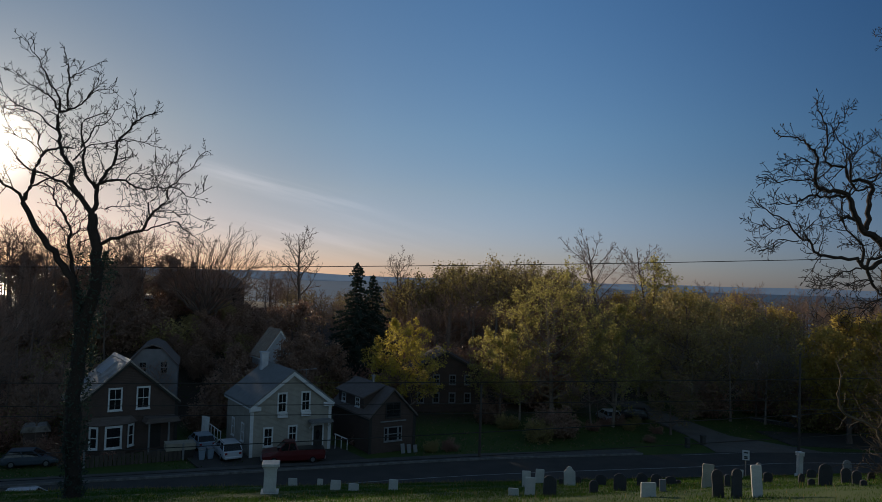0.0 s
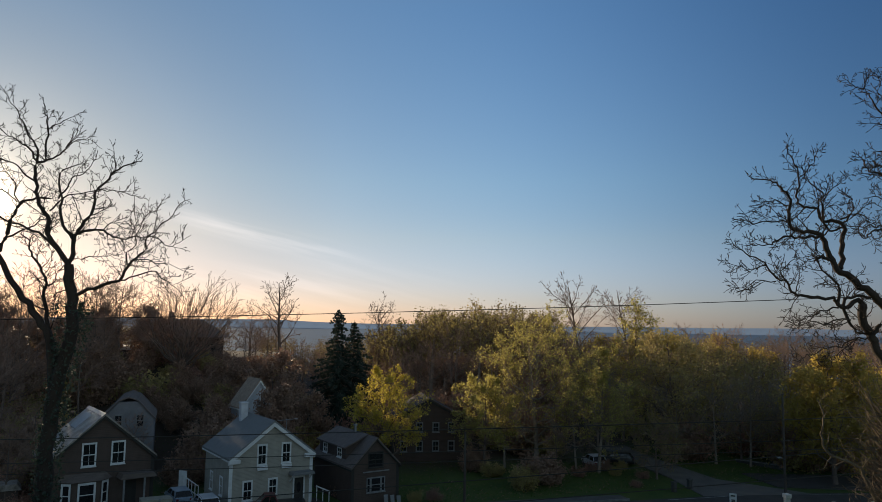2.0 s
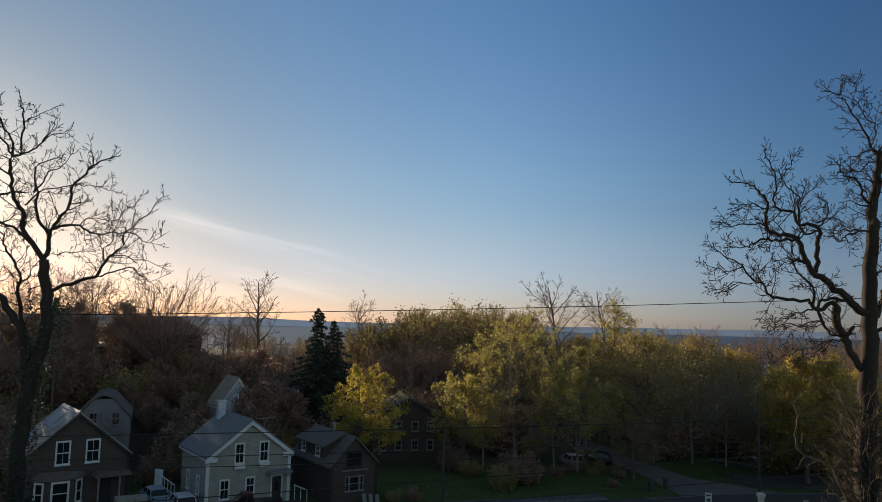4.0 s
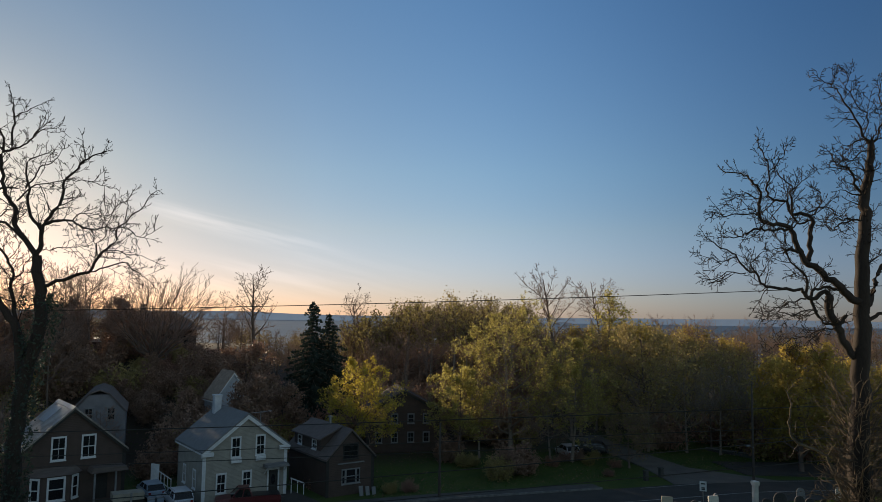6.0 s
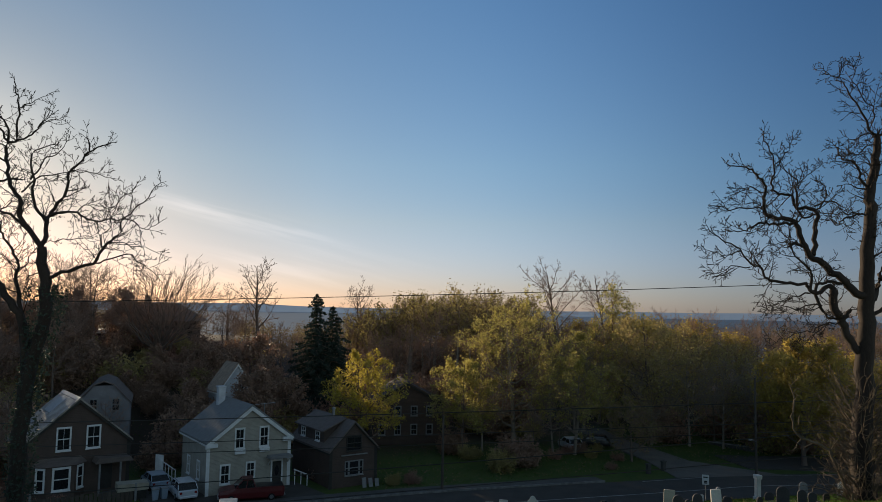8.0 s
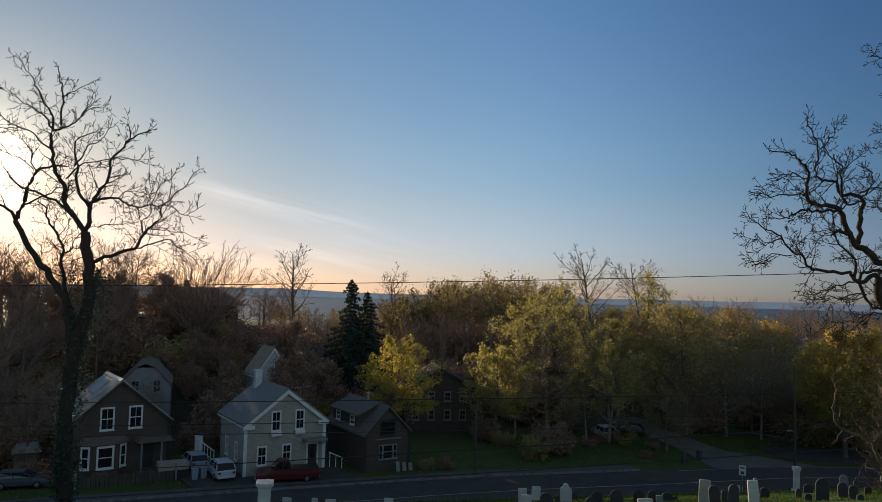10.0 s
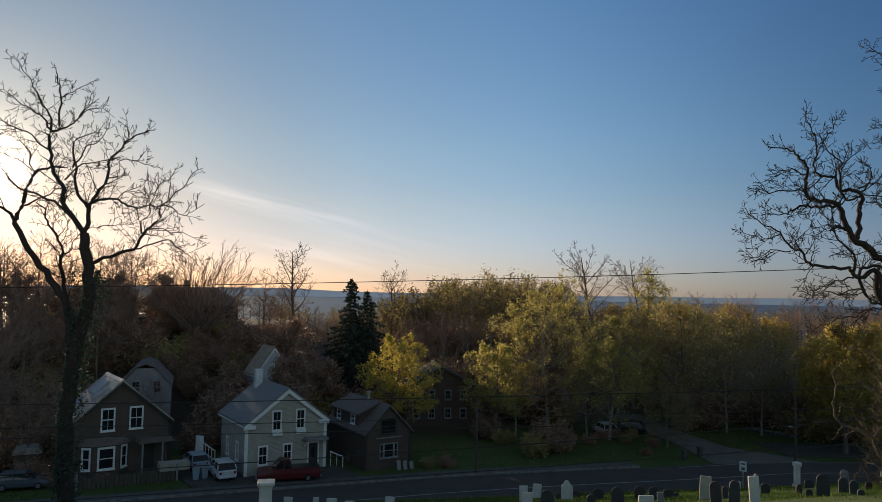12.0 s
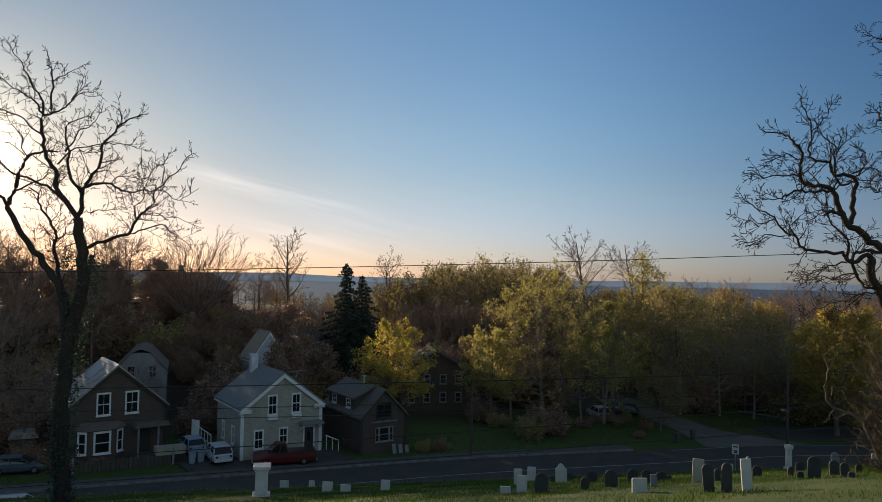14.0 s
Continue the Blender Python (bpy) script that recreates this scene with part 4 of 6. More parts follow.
# middle ground, centre: the wide maples in young leaf
broad_tree("maple_tree", 3, 19.6, 0.14, 8.2, 0.34, (M_LEAF_OLV, 3, 0.17, 0.115), "wide maple in sparse olive spring leaf behind the road", scaffold=22, bark=M_BARK_GREY, m=at(13.4, 92))
broad_tree("maple_tree", 4, 12.8, 0.16, 5.2, 0.25, (M_LEAF_YEL, 3, 0.16, 0.115), "bright yellow-green young maple beside the dark cottage", scaffold=18, m=at(-5.5, 84),
           spec=[(7, 0.42, 0.75, 0.24, 0.10, 0.2), (5, 0.5, 0.75, 0.28, 0.07, 0.15), (3, 0.55, 0.75, 0.3, 0.04, 0.2)])
broad_tree("maple_tree", 14, 12.5, 0.12, 4.4, 0.22, (M_LEAF_OLV, 3, 0.16, 0.12), "smaller maple in pale olive spring leaf", scaffold=14, m=at(6.4, 87))
spruce("spruce_tree", 5, 19.8, 9.0, "tall dark spruce standing behind the houses", at(-14.1, 105))
spruce("spruce_tree", 6, 18.2, 8.2, "dark spruce close beside a taller one", at(-11.8, 106))
spruce("spruce_tree", 19, 20.6 - ground_z(-54.6, 110), 6.5, "dark bushy cedar behind the forked tree", at(-54.6, 110))
BARE = [(6, 0.42, 0.6, 0.2, 0.05, 0.2), (5, 0.48, 0.65, 0.24, 0.03, 0.15), (3, 0.5, 0.65, 0.26, 0.02, 0.2)]
stem_tree("bare_tree", 7, 24.0, 0.56, 5.4, 0.46, 12, "slender bare tree standing above the rooftops", at(-23.6, 115, 0, 1, -0.4))
broad_tree("bare_tree", 8, 14.2, 0.10, 10.5, 0.34, None, "wide fan-shaped bare tree on the rise", [(9, 0.40, 0.5, 0.22, 0.02, 0.35), (6, 0.42, 0.55, 0.24, 0.01, 0.25)], scaffold=30, fan=True, m=at(-38.5, 110), thin=0.024)
stem_tree("bare_tree", 9, 27.4, 0.58, 6.6, 0.42, 12, "tall bare tree rising over the maples", at(26.2, 118, 0, 1, -2.4), True)
stem_tree("bare_tree", 10, 26.4, 0.62, 5.4, 0.35, 11, "tall bare tree beside a taller one over the maples", at(33.2, 118, 0, 1, -2.4), True)
broad_tree("maple_tree", 18, 21.6, 0.45, 4.2, 0.3, (M_LEAF_OLV, 1, 0.35, 0.17), "green-leaved tree rising over the maples", scaffold=13, m=at(33.4, 114, 0, 1, -2.0))
stem_tree("bare_tree", 15, 25.6, 0.58, 5.4, 0.36, 12, "bare tree behind the spruces", at(-10.2, 132, 0, 1, -2))
broad_tree("maple_tree", 12, 17.4, 0.1, 8.0, 0.3, (M_LEAF_GRN, 2, 0.42, 0.17), "dense dark green maple by the side street", scaffold=18, m=at(32.5, 96))
broad_tree("maple_tree", 13, 15.5, 0.1, 6.2, 0.3, (M_LEAF_ORG, 4, 0.36, 0.18), "amber-leaved maple across the road", scaffold=18, m=at(46, 82))

broad_tree("maple_tree", 16, 15.0, 0.14, 6.4, 0.26, (M_LEAF_OLV, 3, 0.16, 0.115), "maple in sparse amber-olive leaf above the side street", scaffold=18, bark=M_BARK_GREY, m=at(24.2, 99))
broad_tree("maple_tree", 20, 12.5, 0.26, 5.6, 0.24, (M_LEAF_OLV, 2, 0.18, 0.125), "low spreading maple in thin olive leaf by the parked cars", scaffold=17, bark=M_BARK_GREY, m=at(20.2, 87.2))
broad_tree("young_tree", 17, 7.6, 0.16, 3.9, 0.16, (M_LEAF_BUD, 1, 0.25, 0.1), "small thinly leaved tree at the corner of the side street", scaffold=12, m=at(26.2, 83.8))


# ---- woods and thickets ----
def wood_kinds():
    """The kinds of tree that the woods repeat; each stands in its own spot."""
    tall = [(5, 0.42, 0.6, 0.24, 0.14, 0.2), (4, 0.5, 0.65, 0.28, 0.08, 0.15), (2, 0.55, 0.7, 0.3, 0.05, 0.2)]
    bare = [(6, 0.55, 0.5, 0.15, 0.05, 0.2), (5, 0.55, 0.55, 0.18, 0.03, 0.2)]
    k = {}
    k["bare"] = [broad_tree("woodland_tree", 31, 18, 0.35, 4.6, 0.24, None, "bare brown woodland tree", bare, scaffold=13, m=at(-62, 108), thin=0.022),
                 broad_tree("woodland_tree", 32, 16, 0.25, 5.2, 0.24, None, "bare brown woodland tree", bare, scaffold=14, m=at(-72, 100), thin=0.022)]
    k["yellow"] = [broad_tree("woodland_tree", 33, 17.5, 0.55, 4.4, 0.22, (M_LEAF_BUD, 1, 0.45, 0.2), "straight woodland tree with thin olive spring leaf", tall, scaffold=11, m=at(4, 128), bark=M_BARK_GREY, twig=M_TWIG_RED, thin=0.024),
                   broad_tree("woodland_tree", 34, 16.5, 0.5, 4.8, 0.22, (M_LEAF_BUD, 1, 0.45, 0.17), "straight woodland tree with thin olive spring leaf", tall, scaffold=11, m=at(17, 136), bark=M_BARK_GREY, twig=M_TWIG_RED, thin=0.024)]
    k["green"] = [broad_tree("woodland_tree", 35, 14.5, 0.08, 5.6, 0.25, (M_LEAF_GRN, 2, 0.45, 0.18), "dense green woodland tree", tall, scaffold=15, m=at(40, 112), thin=0.02)]
    k["amber"] = [broad_tree("woodland_tree", 36, 14.0, 0.12, 5.4, 0.25, (M_LEAF_ORG, 4, 0.45, 0.19), "woodland tree in amber spring leaf", tall, scaffold=15, m=at(41, 128), thin=0.02)]
    k["grey"] = [broad_tree("woodland_tree", 43, 13, 0.22, 4.6, 0.2, None, "bare grey-barked tree before the wood", bare, scaffold=13, m=at(28.6, 101), bark=M_BARK_GREY, twig=M_BARK_GREY, thin=0.024)]
    low = [(5, 0.5, 0.8, 0.3, 0.05, 0.1), (4, 0.55, 0.8, 0.3, 0.03, 0.1)]
    k["bush"] = [broad_tree("bush", 37, 4.2, 0.02, 3.0, 0.10, (M_IVY, 12, 0.32, 0.17), "dark evergreen thicket with small leaves", low, scaffold=14, fan=True, m=at(-26, 84), category="bush", thin=0.015),
                 broad_tree("bush", 38, 3.4, 0.02, 2.8, 0.10, (M_LEAF_RED, 4, 0.3, 0.14), "reddish thicket with bare budding stems", low, scaffold=16, fan=True, m=at(-46, 74), category="bush", twig=M_TWIG_RED, thin=0.015),
                 broad_tree("bush", 39, 3.6, 0.02, 2.8, 0.10, (M_LEAF_GRN, 8, 0.3, 0.15), "leafy green thicket in the yards", low, scaffold=14, fan=True, m=at(58, 97), category="bush", thin=0.015)]
    k["evergreen"] = [broad_tree("evergreen_tree", 40, 12.0, 0.04, 4.2, 0.25, (M_IVY, 9, 0.42, 0.2), "dark dense evergreen tree", tall, scaffold=17, m=at(-22, 100), thin=0.02)]
    return k


KINDS = wood_kinds()


def plant(kind, seed, n, x0, x1, y0, y1, lo=0.85, hi=1.2, clear=()):
    """Scatter copies of a kind over a plot, leaving clear circles free."""
    rng = random.Random(seed)
    for i in range(n):
        for _ in range(20):
            x, y = rng.uniform(x0, x1), rng.uniform(y0, y1)
            if all(math.hypot(x - a, y - b) > r for a, b, r in clear):
                break
        src = KINDS[kind][i % len(KINDS[kind])]
        s = rng.uniform(lo, hi)
        ob = copy_thing(src, pose(x, y, ground_z(x, y) - 0.1, 0, 0, rng.uniform(0, 360)))
        ob.scale = (s * rng.uniform(0.9, 1.1), s * rng.uniform(0.9, 1.1), s)


SUNLIT = [(-37, 78, 3), (-40.3, 82.5, 3.5), (-44, 88, 3.5)] + [(-44 - 5.55 * i, 88 + 8.32 * i, 3.8) for i in range(1, 7)]
HOMES = SUNLIT + [(39, 85, 7.5), (46, 83, 6.5), (52, 82, 6), (34, 81, 6), (22, 82, 5), (26, 86, 5), (19, 86, 5), (17.5, 80, 4), (-30, 72, 10), (-14, 74, 9), (-3, 76, 8), (-25, 97, 8), (-36, 87, 8), (-45, 133, 11), (-0.4, 96, 8), (27, 90, 6), (31, 80, 8), (21, 92, 6), (-14, 105, 5), (24, 100, 6)]
plant("bare", 1, 36, -95, -50, 92, 135, 0.75, 1.0, HOMES)
plant("bare", 2, 14, -80, -44, 62, 90, 0.7, 1.0, HOMES)
plant("evergreen", 3, 16, -85, -40, 84, 118, 0.5, 0.8, HOMES)
plant("evergreen", 4, 9, -40, -26, 92, 106, 0.3, 0.42, HOMES)
plant("bare", 26, 9, -62, -46, 92, 116, 0.6, 0.85, HOMES)
plant("bush", 6, 30, -60, -14, 78, 104, 0.8, 1.5, HOMES)
plant("bush", 24, 46, -75, -20, 100, 134, 0.6, 1.0, HOMES)
plant("bare", 19, 18, -66, -30, 112, 134, 0.4, 0.6, HOMES)
plant("yellow", 7, 36, -12, 24, 118, 165, 0.9, 1.1, HOMES)
plant("bare", 8, 16, -14, 30, 108, 150, 0.75, 1.0, HOMES)
plant("yellow", 9, 10, -2, 30, 165, 180, 1.0, 1.2, HOMES)
plant("bush", 10, 20, -10, 14, 96, 122, 0.8, 1.4, HOMES)
plant("amber", 11, 10, 30, 56, 108, 140, 0.9, 1.1, HOMES)
plant("green", 12, 8, 34, 60, 98, 125, 0.75, 1.0, HOMES)
plant("bare", 13, 30, 48, 115, 100, 175, 0.7, 0.95, HOMES)
plant("green", 14, 9, 50, 90, 90, 125, 0.6, 0.9, HOMES)
plant("bush", 15, 20, 40, 76, 84, 100, 0.8, 1.6, HOMES)
plant("amber", 17, 3, 50, 64, 78, 90, 0.8, 1.0, HOMES)
plant("bare", 18, 14, -40, -10, 125, 160, 0.5, 0.7, HOMES)
plant("bush", 25, 24, -10, 60, 92, 118, 0.8, 1.4, HOMES)
plant("green", 20, 8, 40, 66, 80, 100, 0.45, 0.75, HOMES)
plant("bush", 28, 46, -14, 36, 140, 166, 1.5, 2.3, HOMES)
plant("bush", 21, 7, 3, 15, 77, 92, 0.4, 0.75, HOMES)
plant("bush", 22, 16, 36, 60, 80, 92, 0.7, 1.3, HOMES)
plant("bush", 23, 18, -44, -34, 68, 80, 0.6, 1.2, HOMES)

plant("bush", 27, 14, -41, -28, 100, 122, 0.5, 0.9, HOMES)


def far_woods():
    """The budding woods that run down to the sea, too far off to tell tree from tree."""
    rng = random.Random(77)
    stems, crown = [], []
    for i in range(640):
        x, y = rng.uniform(-150, 190), rng.uniform(150, 265)
        z = ground_z(x, y)
        top = rng.uniform(13.5, 16.6) if x > -8 else rng.uniform(11.0, 14.0)
        if x < -62:
            top = rng.uniform(13, 19)
        h = top - z
        if h < 4:
            continue
        r = h * rng.uniform(0.18, 0.28)
        p = wander(rng, (x, y, z - 0.5), (0, 0, 1), h * 0.9, 4, 0.06, 0.2)
        stems.append((p, [0.22, 0.18, 0.13, 0.08, 0.04]))
        for k in range(9):
            a, f = rng.uniform(0, 6.28), rng.uniform(0.35, 0.9)
            s = p[0].lerp(p[-1], f)
            q = wander(rng, s, (math.cos(a), math.sin(a), rng.uniform(0.4, 1.4)), r * rng.uniform(0.6, 1.2), 3, 0.2, 0.08)
            stems.append((q, [0.07, 0.055, 0.04, 0.03]))
            low = s.copy()
            low.z = z + (s.z - z) * 0.45
            crown.append(low + Vector((rng.uniform(-2, 2), rng.uniform(-2, 2), 0)))
            for c in q[1:]:
                crown.append(c)
                crown.append(c + Vector((rng.uniform(-1, 1), rng.uniform(-1, 1), rng.uniform(-1, 1))))
    root = thing("far_woods", Matrix(), "brown budding woods running down towards the sea", "woods")
    root["kind"] = "stuff"
    link_mesh("stems", sweep("stems", stems, 3), M_TWIG_RED, root, "", "stuff")
    link_mesh("crown", leaf_mesh("crown", crown, 5, 0.7, 0.2, 9), M_LEAF_FAR, root, "", "stuff")


far_woods()


def clutter():
    """Thickets that stand singly about the yards."""
    rng = random.Random(41)
    for kind, i, x, y, s in (("bush", 0, -26.6, 77.5, 0.7), ("bush", 1, -24.2, 80.5, 0.8), ("bush", 0, -20.5, 80.5, 0.8), ("bush", 2, -9.4, 79.5, 0.6), ("bush", 1, -9.2, 73.6, 0.35),
                            ("bush", 1, -33.0, 63.4, 0.3), ("bush", 0, -34.6, 62.6, 0.3), ("bush", 1, -30.6, 64.2, 0.25), ("bush", 2, -1.6, 71.9, 0.3), ("bush", 1, 0.2, 72.6, 0.35),
                            ("bush", 1, 17.2, 84.5, 0.35), ("bush", 2, 21.8, 85.5, 0.3), ("bush", 1, 24.6, 84.0, 0.3), ("bush", 0, 14.0, 82.5, 0.4), ("bush", 1, 22.6, 79.5, 0.25),
                            ("bush", 0, -39.5, 70.5, 0.8), ("bush", 1, -42.5, 66.5, 0.9), ("bush", 0, -45.0, 63.0, 0.8), ("bare", 0, -40.5, 74, 0.55), ("bare", 1, -44, 70, 0.6), ("bare", 0, 18.5, 88, 0.3), ("bare", 1, 15, 86, 0.35),
                            ("grey", 0, 17.8, 88.6, 0.75), ("grey", 0, 22.6, 97.5, 1.0), ("grey", 0, 9.0, 89, 0.8), ("grey", 0, 36.4, 92, 0.9), ("grey", 0, 40.4, 91, 0.85), ("bare", 1, -38.0, 65.2, 0.55), ("bare", 0, -36.2, 66.8, 0.5), ("bush", 0, -37.4, 63.6, 0.4), ("bush", 1, -36.2, 65.0, 0.55), ("evergreen", 0, -19.0, 88.2, 0.8), ("evergreen", 0, -27.2, 90.5, 0.6), ("evergreen", 0, -15.6, 92, 0.7), ("bare", 1, -32.6, 78.6, 0.5), ("grey", 0, 31.5, 92.5, 0.8), ("grey", 0, 44, 92, 0.9), ("grey", 0, 27.4, 103, 1.1), ("bush", 1, 19.4, 87.4, 0.34), ("bush", 0, 21.2, 87.9, 0.3), ("bush", 2, 23.4, 88.6, 0.3), ("green", 0, 10.5, 168, 1.42), ("green", 0, 13.2, 169, 1.3)):
        ob = copy_thing(KINDS[kind][i], pose(x, y, ground_z(x, y) - 0.05, 0, 0, rng.uniform(0, 360)))
        ob.scale = (s, s, s)


def undergrowth():
    """Weeds, dead leaves and brambles on the rough ground beyond the road."""
    g = np.random.default_rng(15)
    for name, n, material, size, tall, label in (("weeds", 16000, M_BLADE, 0.08, 0.25, "low green weeds on the rough ground beyond the road"),
                                                 ("dead_leaves", 9000, M_IVY, 0.07, 0.12, "fallen brown leaves on the rough ground")):
        u, s = g.uniform(-20, 75, n), 66.5 + 44 * g.uniform(0, 1, n) ** 1.4
        x, y = 0.9397 * u - 0.342 * s, 0.342 * u + 0.9397 * s
        off = (x - (-15)) ** 2 / 60 + (y - 70) ** 2 / 30
        edge = np.array([26.5 + (92 - b) * 0.28 if b < 96 else 1e3 for b in y])
        keep = (off > 1) & (np.abs(x - edge) > 3.2) & (np.sin(u * 0.31) + np.sin(s * 0.47 + u * 0.2) > -0.7)
        x, y = x[keep], y[keep]
        z = np.array([ground_z(a, b) for a, b in zip(x, y)]) + tall * g.uniform(0, 1, len(x)) ** 2 + 0.03
        link_mesh(name, leaf_mesh(name, np.stack([x, y, z], 1), 1, 0.03, size, 3), material, None, label, "stuff", "undergrowth")


clutter()
undergrowth()


# ---- houses ----
def window(parent, x, z, w, h, m, rows=2, cols=2, trim=0.10, name="window", sillbox=False, material=M_WHITE):
    """A sash window on a wall; m carries it from the wall's own x, outward y and z."""
    bm = bmesh.new()
    box(bm, x - w / 2, x - w / 2 + trim, -0.06, 0.02, z, z + h, 0, m)
    box(bm, x + w / 2 - trim, x + w / 2, -0.06, 0.02, z, z + h, 0, m)
    box(bm, x - w / 2 + trim, x + w / 2 - trim, -0.06, 0.02, z + h - trim * 1.2, z + h, 0, m)
    box(bm, x - w / 2 + trim, x + w / 2 - trim, -0.06, 0.02, z, z + trim, 0, m)
    win = part(name, bm, material, parent)
    bm = bmesh.new()
    box(bm, x - w / 2 - 0.04, x + w / 2 + 0.04, -0.13, -0.062, z - 0.06, z + 0.03, 0, m)
    part("sill", bm, material, win)
    a, b = x - w / 2 + trim, x + w / 2 - trim
    lo, hi = z + trim, z + h - trim * 1.2
    mid = (lo + hi) / 2
    for k, (z0, z1, y) in enumerate(((lo, mid, -0.012), (mid, hi, -0.022))):
        bm = bmesh.new()
        box(bm, a, b, y, y + 0.01, z0, z1, 0, m)
        pane = part("pane", bm, M_GLASS, win)
        bm = bmesh.new()
        t = 0.045
        box(bm, a, b, y - 0.022, y - 0.002, z0, z0 + t, 0, m)
        box(bm, a, b, y - 0.022, y - 0.002, z1 - t, z1, 0, m)
        box(bm, a, a + t, y - 0.022, y - 0.002, z0 + t, z1 - t, 0, m)
        box(bm, b - t, b, y - 0.022, y - 0.002, z0 + t, z1 - t, 0, m)
        if cols > 1:
            box(bm, (a + b) / 2 - 0.015, (a + b) / 2 + 0.015, y - 0.018, y - 0.002, z0 + t, z1 - t, 0, m)
        part("sash", bm, material, win)
    return win


def side_matrix(x):
    """Carries wall coordinates onto the side wall at x that faces left; the wall's x then runs back to front."""
    return Matrix.Translation((x, 0, 0)) @ Matrix.Rotation(radians(-90), 4, "Z")


def gable_house(name, m, w, depth, eave, ridge, wall, roof, label, trim=M_WHITE, over=0.3, rake=0.28):
    root = thing(name, m, label, "house")
    bm = bmesh.new()
    prism(bm, [(-w / 2, -0.5), (w / 2, -0.5), (w / 2, eave), (0, ridge), (-w / 2, eave)], 0, depth)
    part("wall", bm, wall, root)
    k = (ridge - eave) / (w / 2)
    for s in (-1, 1):
        bm = bmesh.new()
        e = w / 2 + over
        z = eave - k * over
        prism(bm, [(s * e, z + 0.03), (0, ridge + 0.03), (0, ridge + 0.20), (s * e, z + 0.20)], -over, depth + over)
        part("roof", bm, roof, root)
        bm = bmesh.new()
        prism(bm, [(s * e, z - rake + 0.05), (0, ridge - rake + 0.05), (0, ridge + 0.022), (s * e, z + 0.022)], -over + 0.02, -0.004)
        part("rake_board", bm, trim, root)
        bm = bmesh.new()
        box(bm, s * e - 0.02, s * e + 0.06, -over, depth + over, z - 0.12, z + 0.025)
        part("gutter", bm, trim, root)
        bm = bmesh.new()
        box(bm, s * w / 2 - 0.16, s * w / 2 + 0.16, -0.035, -0.003, -0.5, eave - 0.1)
        part("corner_board", bm, trim, root)
    return root


def chimney(parent, x, y, z0, z1, w, material):
    bm = bmesh.new()
    box(bm, x - w / 2, x + w / 2, y - w / 2, y + w / 2, z0, z1, 0.02)
    c = part("chimney", bm, material, parent)
    bm = bmesh.new()
    box(bm, x - w / 2 - 0.07, x + w / 2 + 0.07, y - w / 2 - 0.07, y + w / 2 + 0.07, z1 + 0.003, z1 + 0.16, 0.02)
    part("cap", bm, material, c)


def beige_house():
    m = pose(-15.1, 68.75, 0, 0, 0, 34)
    h = gable_house("beige_house", m, 7.95, 7.8, 4.95, 7.95, M_BEIGE, M_ROOF, "beige clapboard gable house with white trim and grey roof", rake=0.42)
    I = Matrix()
    for x in (-1.05, 1.35):
        window(h, x, 4.05, 0.98, 1.95, I)
        bm = bmesh.new()
        box(bm, x - 0.5, x + 0.5, -0.30, -0.135, 3.62, 3.98, 0.02)
        part("window_box", bm, M_WHITE, h, "white window box")
    window(h, -2.35, 0.95, 0.98, 1.85, I)
    window(h, 0.1, 1.2, 0.95, 1.6, I)
    # front door with hood
    bm = bmesh.new()
    box(bm, 2.12, 2.26, -0.10, 0, 0.15, 2.55)
    box(bm, 3.20, 3.34, -0.10, 0, 0.15, 2.55)
    box(bm, 2.12, 3.34, -0.11, 0, 2.553, 2.75)
    f = part("door_frame", bm, M_WHITE, h)
    bm = bmesh.new()
    box(bm, 2.263, 3.197, -0.05, 0.0, 0.15, 2.55)
    d = part("door", bm, M_TRIMDARK, h, "dark front door with oval glass")
    bm = bmesh.new()
    bmesh.ops.create_circle(bm, cap_ends=True, segments=20, radius=0.3, matrix=Matrix.Translation((2.73, -0.056, 1.65)) @ Matrix.Diagonal((0.7, 1, 1.6, 1)) @ Matrix.Rotation(radians(90), 4, "X"))
    part("door_glass", bm, M_GLASS, d)
    bm = bmesh.new()
    prism(bm, [(1.65, 2.95), (3.95, 2.95), (3.85, 3.2), (1.75, 3.2)], -1.1, -0.003)
    part("door_hood", bm, M_ROOF, h, "small shingled hood over the door")
    for x in (1.8, 3.75):
        bm = bmesh.new()
        rod(bm, (x, -0.9, 2.94), (x, -0.08, 2.3), 0.05)
        part("bracket", bm, M_WHITE, h)
    bm = bmesh.new()
    box(bm, 2.0, 3.5, -1.2, -0.003, -0.2, 0.14, 0.02)
    part("doorstep", bm, M_WALK, h)
    # eave returns at the foot of the gable
    for s in (-1, 1):
        bm = bmesh.new()
        box(bm, min(s * 4.25, s * 3.2), max(s * 4.25, s * 3.2), -0.33, -0.04, 4.42, 4.80, 0.03)
        part("eave_return", bm, M_WHITE, h)
    L = side_matrix(-3.95)
    window(h, -2.6, 1.1, 0.95, 1.8, L)
    window(h, -5.6, 1.1, 0.95, 1.8, L)
    chimney(h, -0.7, 6.6, 6.6, 9.1, 0.7, M_CHIMNEY)
    bm = bmesh.new()
    rod(bm, (3.2, 4.6, 5.0), (3.2, 4.6, 7.5), 0.035)
    rod(bm, (2.2, 4.6, 7.4), (4.4, 4.6, 7.5), 0.025)
    for i in range(5):
        rod(bm, (2.4 + 0.45 * i, 4.2, 7.42), (2.4 + 0.45 * i, 5.0, 7.42), 0.012)
    part("aerial", bm, M_METAL, h, "old television aerial on a mast")


